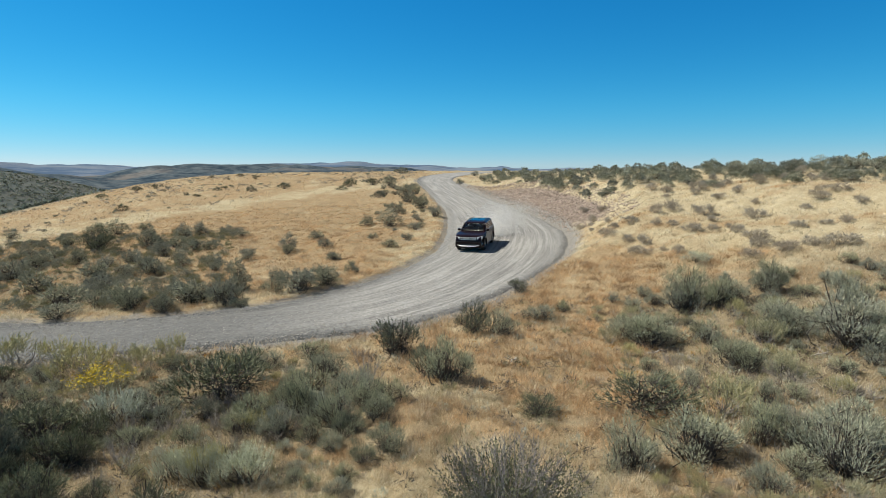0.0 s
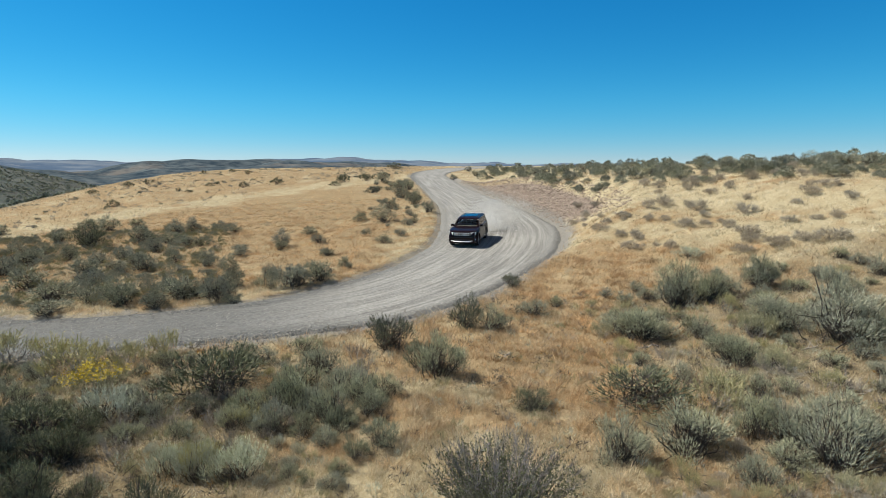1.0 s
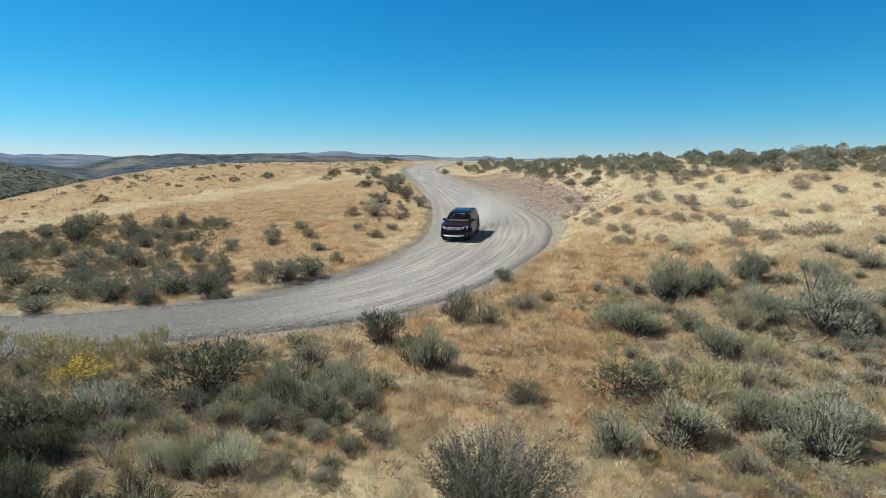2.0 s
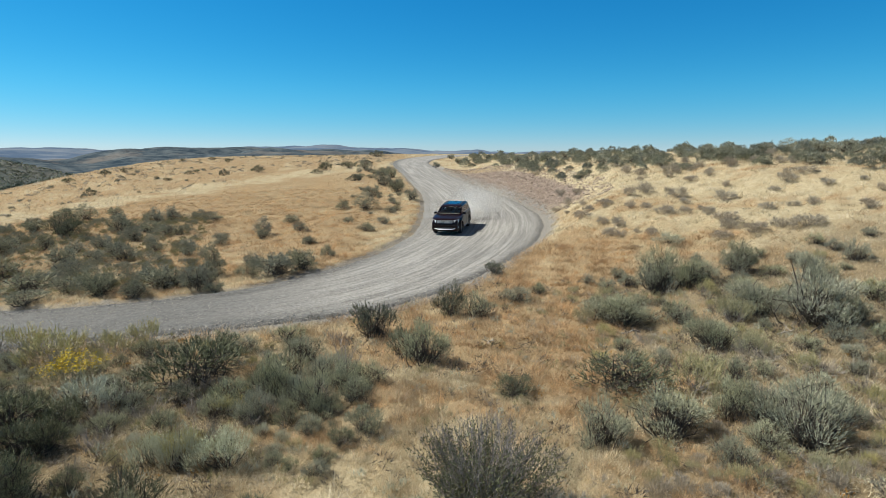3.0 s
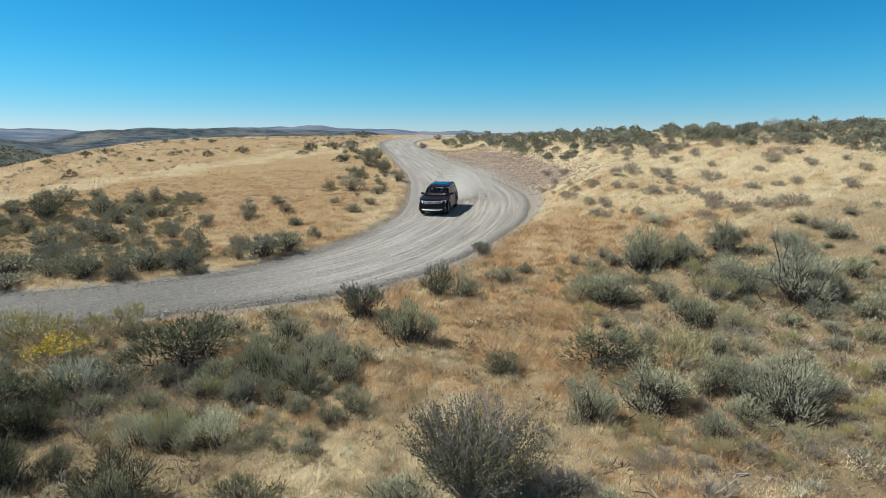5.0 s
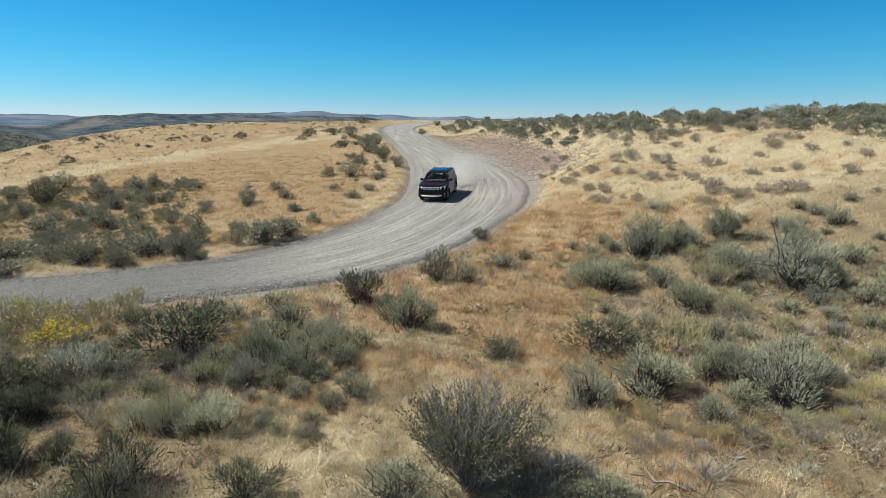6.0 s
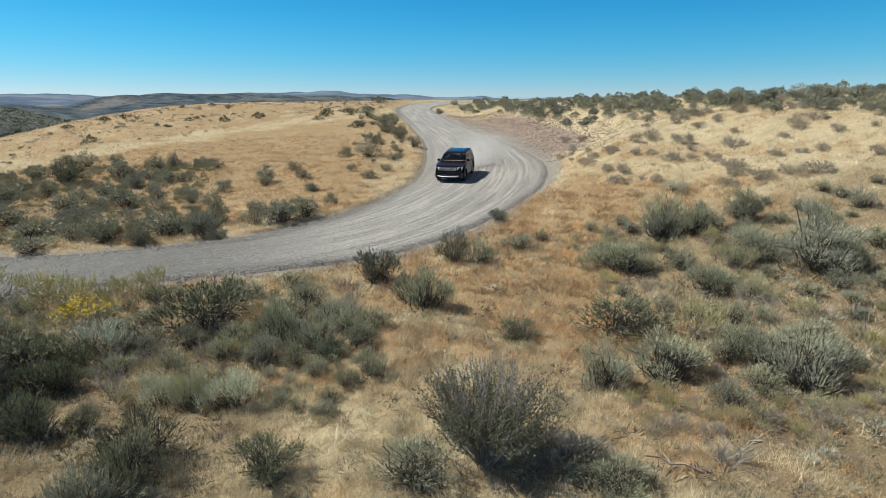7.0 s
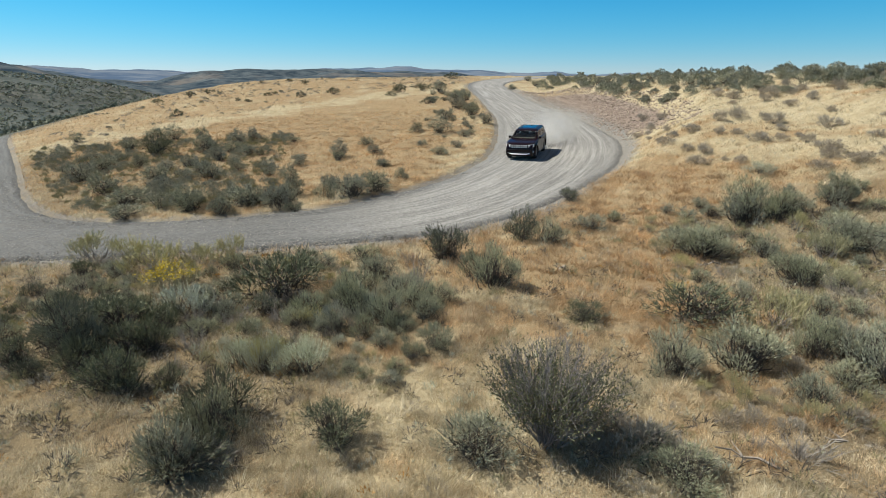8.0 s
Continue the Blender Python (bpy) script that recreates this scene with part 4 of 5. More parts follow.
count = 0
for key, rows in (("sage", SAGE), ("sage", SAGE_MORE), ("sage", SAGE8), ("sage", SAGE_ROW), ("pale", PALE), ("green", GREEN), ("green", GREEN8), ("green", DARK), ("sage", FILL), ("sage", HOLLOW), ("sage", HOLLOW_GREEN), ("dead", DRY), ("olive", OLIVE), ("mid", ROADSIDE), ("mid", CLUSTER), ("mid", INNER_EDGE),
                  ("mid", GOLDEN), ("midgreen", DOTS), ("mid", BANKTOP), ("brown", SLOPE), ("bloom", ODD[:1]), ("dead", ODD[1:])):
    for x, y, w, h in rows:
        if rows is BANKTOP:
            w, h = min(w, 2.1), min(h, 1.15)
        elif rows is ROADSIDE:
            w, h = w * 1.18, h * 1.08
        plant(key, x, y, w * {"mid": 1.02, "brown": 1.15}.get(key, 1.36), h * {"mid": 0.95, "brown": 0.9}.get(key, 1.22), count)
        count += 1
for k, (x, y, w, h) in enumerate(DEADWOOD):
    plant("dead", x, y, w, min(h, 0.45), k)
plant("bitter", 0.94, 7.9, 2.5, 1.65, 0)
for k, (x, y, w, h) in enumerate([(2.2, 7.75, 1.2, 0.62), (2.9, 7.5, 0.95, 0.5), (1.9, 8.3, 0.9, 0.45), (1.7, 7.7, 0.9, 0.45), (2.6, 8.1, 0.9, 0.45)]):
    plant("brown", x, y, w, h, k)



def fallen_branch(x, y, long, turn, seed):
    """A weathered forked branch lying on the ground."""
    rng = np.random.default_rng(seed)
    line = np.array([0.0, 0.3, 0.55, 0.8, 1.0])[:, None] * np.array([1.0, 0.12, 0.10])
    line = (line + rng.normal(0, 0.035, line.shape)) * long
    trunk = tubes(line[None], np.linspace(0.030, 0.010, 5)[None])
    pieces = [trunk]
    for k, side in ((1, 1), (2, -1), (3, 1), (2, 1)):
        way = unit(np.array([0.7, 0.7 * side, 0.35]) + rng.normal(0, 0.2, 3))
        t = np.linspace(0, 1, 4)[:, None]
        fork = line[k] + way * t * long * rng.uniform(0.3, 0.5) + rng.normal(0, 0.012, (4, 3)) * t
        pieces.append(tubes(fork[None], np.linspace(0.014, 0.005, 4)[None]))
    branch = new("fallen_branch", mesh_of("fallen_branch", *joined(*pieces), M_TWIG))
    branch.matrix_basis = pose(x, y, float(land(x, y)[0]) + 0.03, 0, 0, turn)
    tagged(branch, "weathered grey forked branch lying on dry grass", "branch", group="fallen branches")


for k, (x, y, long, turn) in enumerate([(10.5, 13.5, 1.2, 20), (4.1, 7.4, 0.8, 150), (6.9, 9.4, 0.5, 80), (6.8, 17.2, 0.9, 200), (10.3, 15.9, 0.9, 10), (-4.5, 6.8, 0.9, 60), (5.9, 8.3, 0.7, 170), (-2.6, 11.4, 0.8, 30), (2.1, 16.3, 0.6, 240)]):
    fallen_branch(x, y, long, turn, 40 + k)

# shrubs that fill the gaps between them
fill = np.random.default_rng(77)


def scatter(n, key, x0, x1, y0, y1, w0, w1, keep):
    made = 0
    for _ in range(n * 20):
        if made == n:
            break
        x, y = fill.uniform(x0, x1), fill.uniform(y0, y1)
        if road_distance(np.array([x]), np.array([y]))[0] < 0.7 or not keep(x, y):
            continue
        w = fill.uniform(w0, w1)
        if min(math.hypot(x - a, y - b) - 0.33 * (w + c) for a, b, c in STANDING) < 0:
            continue
        plant(key, x, y, w, w * fill.uniform(0.4, 0.65), int(fill.integers(0, 9999)))
        made += 1


scatter(74, "sage", 4.5, 18, 9, 23, 0.7, 1.5, lambda x, y: x > 3 + 0.12 * y)
scatter(40, "olive", 4, 16, 8, 22, 0.4, 1.0, lambda x, y: x > 3 + 0.12 * y)
scatter(30, "sage", -12, -1, 8, 16.8, 0.6, 1.3, lambda x, y: y > 9.6 - 0.1 * x and x < -0.2 * (y - 6))
scatter(26, "sage", -13, -1, 9, 16.8, 0.4, 0.8, lambda x, y: y > 9.4 - 0.1 * x and x < -0.2 * (y - 6))
scatter(20, "olive", -12, -2, 9, 16.5, 0.4, 0.8, lambda x, y: y > 9.4 - 0.1 * x)
scatter(20, "pale", -11, -2, 8, 15, 0.4, 0.8, lambda x, y: y > 9.8 - 0.1 * x)
scatter(26, "green", -13, -5, 8, 16.5, 0.6, 1.2, lambda x, y: x < -0.72 * y + 1.5 and y > 8.6 - 0.1 * x)
scatter(16, "olive", 3.8, 9, 8.6, 10.8, 0.35, 0.65, lambda x, y: True)
scatter(14, "brown", 3.8, 9.5, 8.6, 11, 0.4, 0.75, lambda x, y: True)
scatter(8, "dead", -10, 14, 8, 18, 0.5, 0.9, lambda x, y: abs(x) > 3)
scatter(30, "mid", -8, 0.2, 33, 82, 0.6, 1.5, lambda x, y: x > -4.5 or y > 52)
scatter(55, "brown", 9, 34, 22, 42, 0.5, 1.2, lambda x, y: 24 < 0.8 * x + 0.6 * y < 41)


def scrub_field(name, label, n, spots, seed, leaf_mat, sizes, **form):
    """Scrub too small or too far off to count, joined into one sheet of small shrubs."""
    rng = np.random.default_rng(seed)
    shapes = []
    for k in range(5):
        _, leaf, _, tone = brush_shape(seed + k, twigs=0, branches=1, **form)
        shapes.append((*leaf, tone))
    x, y = spots(rng, n)
    z = land(x, y)
    verts, faces, tones, sprigs, total = [], [], [], [], 0
    for k, (v, f, tone) in enumerate(shapes):
        mine = np.arange(k, len(x), len(shapes))
        a, w = rng.uniform(0, 6.28, len(mine)), rng.uniform(*sizes, len(mine))
        hh = w * rng.uniform(0.75, 1.1, len(mine))
        vx = v[None, :, 0] * np.cos(a)[:, None] - v[None, :, 1] * np.sin(a)[:, None]
        vy = v[None, :, 0] * np.sin(a)[:, None] + v[None, :, 1] * np.cos(a)[:, None]
        p = np.stack([x[mine, None] + vx * w[:, None], y[mine, None] + vy * w[:, None], z[mine, None] + v[None, :, 2] * hh[:, None]], -1)
        verts.append(p.reshape(-1, 3))
        tones.append(np.repeat(rng.random(len(mine)), len(v)))
        sprigs.append(np.tile(tone, len(mine)))
        faces.append((f[None] + (np.arange(len(mine)) * len(v))[:, None, None]).reshape(-1, 3) + total)
        total += verts[-1].shape[0]
    return tagged(new(name, mesh_of(name, np.vstack(verts), np.vstack(faces), leaf_mat, plant=np.concatenate(tones), sprig=np.concatenate(sprigs))), label, "scrub", kind="stuff")


def thicket_spots(rng, n):
    x, y = rng.uniform(-38, -7, n * 8), rng.uniform(24, 46, n * 8)
    ok = (road_distance(x, y) > 0.9) & (x < -3 - 0.28 * y) & (x > -0.92 * y)
    return x[ok][:n], y[ok][:n]


def rear_spots(rng, n):
    r, a = np.sqrt(rng.uniform(4 ** 2, 45 ** 2, n)), np.radians(rng.uniform(60, 300, n))
    return r * np.sin(a), r * np.cos(a)


def ridge_spots(rng, n):
    x, y = rng.uniform(3, 75, n * 6), rng.uniform(8, 125, n * 6)
    u = 0.8 * x + 0.6 * y
    ok = (u > 43 + 2.5 * waves(x, y, 12, 31)) & (u < 100) & (road_distance(x, y) > 2.5) & (x > 0.12 * y - 4)
    ok &= rng.random(len(x)) < np.where(u < 56, 0.9, 0.35)
    return x[ok][:n], y[ok][:n]


def crest_spots(rng, n):
    x, y = rng.uniform(5, 46, n * 20), rng.uniform(10, 75, n * 20)
    u = 0.8 * x + 0.6 * y
    ok = (u > 37.3 + 2.0 * waves(x, y, 9, 32)) & (u < 46) & (road_distance(x, y) > 3) & (x > 0.1 * y)
    return x[ok][:n], y[ok][:n]


def slope_spots(rng, n):
    r, a = np.sqrt(rng.uniform(90 ** 2, 520 ** 2, n * 4)), np.radians(rng.uniform(-56, -18, n * 4))
    x, y = r * np.sin(a), r * np.cos(a)
    ok = (-(x + 34 + 0.22 * y) > 22) & (waves(x, y, 90, 9) > -0.6)
    return x[ok][:n], y[ok][:n]


def hillside_spots(rng, n):
    x, y = rng.uniform(-62, -5, n * 6), rng.uniform(48, 150, n * 6)
    ok = (-(x + 34 + 0.22 * y) < 8) & (road_distance(x, y) > 2) & (y - (47 + (x + 36) * 1.4) > 3) & (waves(x, y, 30, 17) > -0.1)
    return x[ok][:n], y[ok][:n]


scrub_field("thicket_sagebrush", "grey-green sagebrush filling the thicket inside the bend", 150, thicket_spots, 44, M_SAGE_OLIVE, (0.7, 1.6), sprigs=330, leaves=4, leaf=0.035, wide=0.022, sprig=(0.02, 0.07), upright=0.35, ragged=0.34)
scrub_field("thicket_undergrowth", "low grey-green brush between the sagebrush inside the bend", 480, thicket_spots, 45, M_OLIVE, (0.35, 0.8), sprigs=50, leaves=5, leaf=0.12, wide=0.035, upright=1.2)
scrub_field("crest_sagebrush", "rounded grey-green sagebrush on the edge of the crest", 300, crest_spots, 42, M_RIDGE, (0.75, 1.8), sprigs=380, leaves=5, leaf=0.04, wide=0.036, sprig=(0.015, 0.055), upright=0.25, ragged=0.18, lobes=9, open_base=0.0)
scrub_field("hillside_sagebrush", "small dark sagebrush dotted over the golden hillside", 95, hillside_spots, 52, M_SAGE_OLIVE, (0.4, 1.0), sprigs=120, leaves=5, leaf=0.055, wide=0.06, sprig=(0.02, 0.06), upright=0.35)
scrub_field("rear_sagebrush", "sagebrush scattered over the near hillside", 90, rear_spots, 46, M_SAGE, (0.7, 1.8), sprigs=50, leaves=4, leaf=0.1, wide=0.06)
scrub_field("ridge_sagebrush", "dense grey-green sagebrush along the hill crest", 280, ridge_spots, 41, M_RIDGE, (1.1, 2.35), sprigs=330, leaves=4, leaf=0.044, wide=0.04, sprig=(0.015, 0.05), upright=0.25, ragged=0.18, open_base=0.0)
scrub_field("ridge_rabbitbrush", "olive rabbitbrush among the sagebrush on the crest", 40, ridge_spots, 43, M_OLIVE, (0.8, 1.5), sprigs=180, leaves=4, leaf=0.04, wide=0.03, sprig=(0.02, 0.06), upright=0.5)
scrub_field("valley_scrub", "close grey sagebrush over the far valley slope", 6500, slope_spots, 47, M_RIDGE, (0.8, 2.2), sprigs=8, leaves=2, leaf=0.34, wide=0.34, upright=0.2)
scrub_field("valley_dark_scrub", "dark brush among the grey sagebrush of the valley slope", 3500, slope_spots, 48, M_GREEN, (0.8, 2.0), sprigs=8, leaves=2, leaf=0.34, wide=0.34, upright=0.2)
scrub_field("hillside_tufts", "small scattered brush tufts on the golden hillside", 600, hillside_spots, 53, M_BROWN, (0.3, 0.75), sprigs=24, leaves=3, leaf=0.11, wide=0.1)


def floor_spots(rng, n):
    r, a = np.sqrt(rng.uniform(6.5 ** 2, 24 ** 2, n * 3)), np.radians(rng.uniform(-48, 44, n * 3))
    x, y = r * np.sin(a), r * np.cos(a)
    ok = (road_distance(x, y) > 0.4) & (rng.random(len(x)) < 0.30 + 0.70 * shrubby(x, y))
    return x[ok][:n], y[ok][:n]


scrub_field("low_forbs", "low olive and grey forbs among the grass", 700, floor_spots, 57, M_OLIVE, (0.2, 0.5), sprigs=26, leaves=4, leaf=0.2, wide=0.02, upright=1.2)
scrub_field("grey_forbs", "low grey sage seedlings among the grass", 500, floor_spots, 60, M_SAGE_PALE, (0.2, 0.5), sprigs=26, leaves=4, leaf=0.18, wide=0.02, upright=1.0)
scrub_field("rust_forbs", "small dried forbs with rust-orange heads", 110, floor_spots, 58, M_ORANGE, (0.18, 0.4), sprigs=16, leaves=3, leaf=0.12, wide=0.05)
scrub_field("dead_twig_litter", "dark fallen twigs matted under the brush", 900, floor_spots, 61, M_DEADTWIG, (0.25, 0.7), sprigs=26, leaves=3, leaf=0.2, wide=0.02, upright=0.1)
scrub_field("dry_litter", "low brown dead twigs and weeds among the grass", 700, floor_spots, 59, M_BROWN, (0.2, 0.55), sprigs=26, leaves=3, leaf=0.22, wide=0.016, upright=0.3)


# ---- grass ----
def grass_field(name, label, n, r0, r1, a0, a1, high, wide, seed, clump, per, rise=1.0):
    rng = np.random.default_rng(seed)
    m = n // per
    r, a = np.sqrt(rng.uniform(r0 ** 2, r1 ** 2, m)), np.radians(rng.uniform(a0, a1, m))
    bright = np.clip(0.5 + 0.42 * waves(r * np.sin(a), r * np.cos(a), 1.5 + 0.05 * r0, 64) + rng.uniform(-0.38, 0.38, m), 0, 1)
    tuft, grow = np.repeat(bright ** (1.0 if r0 < 25 else 0.5), per), np.repeat(rng.uniform(0.6, 1.3, m), per)
    ox, oy = rng.normal(0, clump, m * per), rng.normal(0, clump, m * per)
    x, y = np.repeat(r * np.sin(a), per) + ox, np.repeat(r * np.cos(a), per) + oy
    d, u = road_distance(x, y), 0.8 * x + 0.6 * y
    bank = (right_hill(x, y) > 0.62 * d + 0.2) & (d < 3.4) & (x > 3) & (u > 33)
    keep = (d > np.where(outer_side(x, y), 0.1 + 1.5 * rng.random(len(x)) ** 2, 0.05)) & (rng.random(len(x)) < np.where(bank, 0.03, 1.0)) & (-(x + 34 + 0.22 * y) < 14)
    thin = 0.7 * waves(x, y, 2.6, 61) + 0.6 * waves(x, y, 0.9, 62)
    keep &= rng.random(len(x)) < np.clip(0.8 - 1.1 * thin * step(34, 24, np.hypot(x, y)), 0.12, 1.0)
    keep &= rng.random(len(x)) > 0.6 * shrubby(x, y)
    x, y, ox, oy, tuft, grow = x[keep], y[keep], ox[keep], oy[keep], tuft[keep], grow[keep]
    z = land(x, y)
    tone = tone_at(x, y)
    k = len(x)
    lean = rng.normal(0, 0.45, (k, 3)) + np.stack([0.12 + 0.55 * ox / clump, 0.55 * oy / clump, np.full(k, rise)], -1)
    h = high * grow * rng.uniform(0.45, 1.15, k) * (1 + 0.25 * np.clip(waves(x, y, 3.0, 63), -1, 1)) * np.where(0.8 * x + 0.6 * y > 26, 0.85, 1.0)
    v, f = blades(np.stack([x, y, z - 0.02], -1), unit(lean), h, wide * rng.uniform(0.6, 1.4, k), rng)
    return tagged(new(name, mesh_of(name, v, f, M_GRASS, tone=np.repeat(tone, 3), tuft=np.repeat(tuft, 3))), label, "grass", kind="stuff")


grass_field("foreground_grass", "dry straw and rust cheatgrass stalks", 380000, 5.0, 14, -50, 46, 0.165, 0.009, 71, 0.06, 30)
grass_field("middle_grass", "dry straw and rust grass between the sagebrush", 280000, 14, 30, -50, 44, 0.24, 0.017, 72, 0.08, 20)
grass_field("slope_grass", "pale straw grass on the slopes beside the road", 290000, 30, 62, -50, 44, 0.19, 0.030, 73, 0.13, 14, 0.8)
grass_field("hill_grass", "golden grass over the far hillside", 100000, 62, 150, -46, 42, 0.22, 0.07, 74, 0.5, 4)
grass_field("bunchgrass", "taller bunchgrass clumps standing among the cheatgrass", 76000, 6.0, 26, -50, 46, 0.34, 0.0085, 77, 0.06, 40)
grass_field("slope_bunchgrass", "pale bunchgrass tufts over the slope", 80000, 24, 52, -46, 44, 0.27, 0.018, 79, 0.12, 44)
grass_field("matted_grass", "short matted straw of last season", 260000, 5.0, 11.5, -50, 46, 0.11, 0.0065, 80, 0.07, 24, 0.45)
grass_field("near_grass", "dry grass under and behind the drone", 18000, 0.3, 26, 46, 310, 0.27, 0.014, 78, 0.08, 10)
grass_field("verge_weeds", "thin dry weeds along the road verge", 9000, 15, 40, -48, 30, 0.38, 0.012, 76, 0.05, 12)
grass_field("straw_litter", "matted fallen straw lying on the soil", 90000, 5.0, 17, -50, 46, 0.16, 0.0065, 75, 0.12, 8, 0.05)


# ---- stones ----
def stone_field(name, label, n, spots, seed, sizes, material):
    rng = np.random.default_rng(seed)
    x, y = spots(rng, n)
    size = rng.uniform(*sizes, len(x)) * rng.uniform(0.5, 1.0, len(x))
    d = road_distance(x, y)
    z = np.where(d < 0, near_plain(x, y) + 0.06, land(x, y)) + size * 0.1
    base = np.array([(1, 0, 0), (0.4, 0.9, 0.1), (-0.6, 0.75, 0), (-1, -0.1, 0.1), (-0.4, -0.9, 0), (0.6, -0.7, 0.05), (0.1, 0.1, 0.75), (0, 0, -0.6)])
    faces = np.array([(i, (i + 1) % 6, 6) for i in range(6)] + [((i + 1) % 6, i, 7) for i in range(6)])
    a = rng.uniform(0, 6.28, len(x))
    v = base[None] * rng.uniform(0.7, 1.3, (len(x), 8, 3)) * (size / 2)[:, None, None]
    vx = v[..., 0] * np.cos(a)[:, None] - v[..., 1] * np.sin(a)[:, None]
    vy = v[..., 0] * np.sin(a)[:, None] + v[..., 1] * np.cos(a)[:, None]
    p = np.stack([x[:, None] + vx, y[:, None] + vy, z[:, None] + v[..., 2]], -1)
    f = faces[None] + (np.arange(len(x)) * 8)[:, None, None]
    return tagged(new(name, mesh_of(name, p.reshape(-1, 3), f.reshape(-1, 3), material)), label, "gravel", kind="stuff")


def stone_material(name, dark, light, earth):
    m = Nodes(name, 0.9, 0.2)
    return m.colour(m.mix(m.math("MULTIPLY", m.noise(m.place(), 6.0, 3), 0.5), m.mix(m.island(), dark, light), earth))


M_STONE = stone_material("loose_stone", (0.20, 0.185, 0.165), (0.50, 0.475, 0.43), (0.34, 0.31, 0.27))
M_REDSTONE = stone_material("bank_stone", (0.21, 0.16, 0.125), (0.46, 0.385, 0.325), (0.30, 0.235, 0.185))


def bank_spots(rng, n):
    x, y = rng.uniform(3, 14, n * 12), rng.uniform(30, 80, n * 12)
    d = road_distance(x, y)
    ok = (d > 0) & (d < 4.2) & (right_hill(x, y) > 0.5 * d) & (0.8 * x + 0.6 * y > 32)
    return x[ok][:n], y[ok][:n]


def verge_spots(rng, n):
    i = rng.integers(60, len(ROAD_MID) - 120, n)
    k = np.where(rng.random(n) < 0.35, -rng.uniform(0.75, 1.08, n), rng.uniform(0.8, 1.3, n))
    p = ROAD_MID[i] + (ROAD_OUT - ROAD_IN)[i] / 2 * k[:, None] + rng.normal(0, 0.2, (n, 2))
    return p[:, 0], p[:, 1]


def lane_spots(rng, n):
    i = rng.integers(60, len(ROAD_MID) - 160, n)
    p = ROAD_MID[i] + (ROAD_OUT - ROAD_IN)[i] / 2 * rng.uniform(-0.9, 0.9, n)[:, None] + rng.normal(0, 0.3, (n, 2))
    return p[:, 0], p[:, 1]


stone_field("bank_stones", "broken reddish stones on the cut bank", 5000, bank_spots, 81, (0.04, 0.26), M_REDSTONE)
stone_field("verge_gravel", "coarse loose gravel along the road edges", 7000, verge_spots, 82, (0.025, 0.09), M_STONE)
stone_field("lane_gravel", "small loose stones on the packed road", 4000, lane_spots, 83, (0.02, 0.058), M_STONE)


# ---- the car ----
def paint_material():
    m = Nodes("dark_maroon_paint", 0.3, 0.12, 0.0)
    m.set("Coat Weight", 0.35)
    m.set("Coat Roughness", 0.06)
    dust = m.ramp(m.noise(m.local(), 3.0, 5), (0.55, 0.0), (0.9, 0.06))
    return m.colour(m.mix(dust, (0.009, 0.0022, 0.0035), (0.05, 0.04, 0.035)))


def plain(name, colour, rough=0.5, metal=0.0, spec=0.5):
    m = Nodes(name, rough, spec, metal)
    return m.colour(m.mix(m.math("MULTIPLY", m.noise(m.local(), 12.0, 4), 0.5), colour, tuple(min(1, c * 1.5 + 0.01) for c in colour)))


def glass_material():
    m = Nodes("tinted_glass", 0.02, 0.5)
    m.set("Transmission Weight", 0.85)
    m.set("IOR", 1.45)
    return m.colour((0.04, 0.055, 0.055))


def clear_glass_material():
    m = Nodes("windshield_glass", 0.02, 0.5)
    m.set("Transmission Weight", 1.0)
    m.set("IOR", 1.45)
    return m.colour((0.62, 0.70, 0.68))


M_PAINT, M_TINT, M_CLEAR = paint_material(), glass_material(), clear_glass_material()
M_CHROME, M_BLACK, M_RUBBER = plain("chrome", (0.62, 0.63, 0.65), 0.18, 1.0), plain("black_trim", (0.012, 0.012, 0.013), 0.5), plain("tyre_rubber", (0.022, 0.021, 0.020), 0.85, 0, 0.2)
M_SILVER = plain("satin_silver", (0.80, 0.80, 0.81), 0.35, 0.5)
M_RIM, M_LAMP, M_RED, M_CABIN = plain("grey_alloy", (0.22, 0.22, 0.23), 0.3, 0.9), plain("headlamp_lens", (0.93, 0.95, 0.96), 0.08), plain("red_lens", (0.25, 0.01, 0.01), 0.12), plain("cabin_leather", (0.09, 0.08, 0.072), 0.7)


def part(name, verts, faces, material, parent, label="", sharp=35):
    """One mesh under a thing or a part; faces may have any number of corners."""
    me = bpy.data.meshes.new(name)
    me.from_pydata([tuple(map(float, v)) for v in verts], [], [tuple(int(i) for i in f) for f in faces])
    me.update()
    bm = bmesh.new()
    bm.from_mesh(me)
    bmesh.ops.recalc_face_normals(bm, faces=bm.faces)
    bm.to_mesh(me)
    bm.free()
    me.polygons.foreach_set("use_smooth", [True] * len(me.polygons))
    me.set_sharp_from_angle(angle=radians(sharp))
    me.materials.append(material)
    ob = new(name, me)
    ob.parent = parent
    if label:
        ob["label"] = label
    return ob


def loft(rings, caps=True):
    """Faces between closed rings of equal length."""
    k, n = len(rings[0]), len(rings)
    faces = [(r * k + i, r * k + (i + 1) % k, (r + 1) * k + (i + 1) % k, (r + 1) * k + i) for r in range(n - 1) for i in range(k)]
    if caps:
        faces += [tuple(range(k)), tuple(range((n - 1) * k, n * k))]
    return [p for ring in rings for p in ring], faces


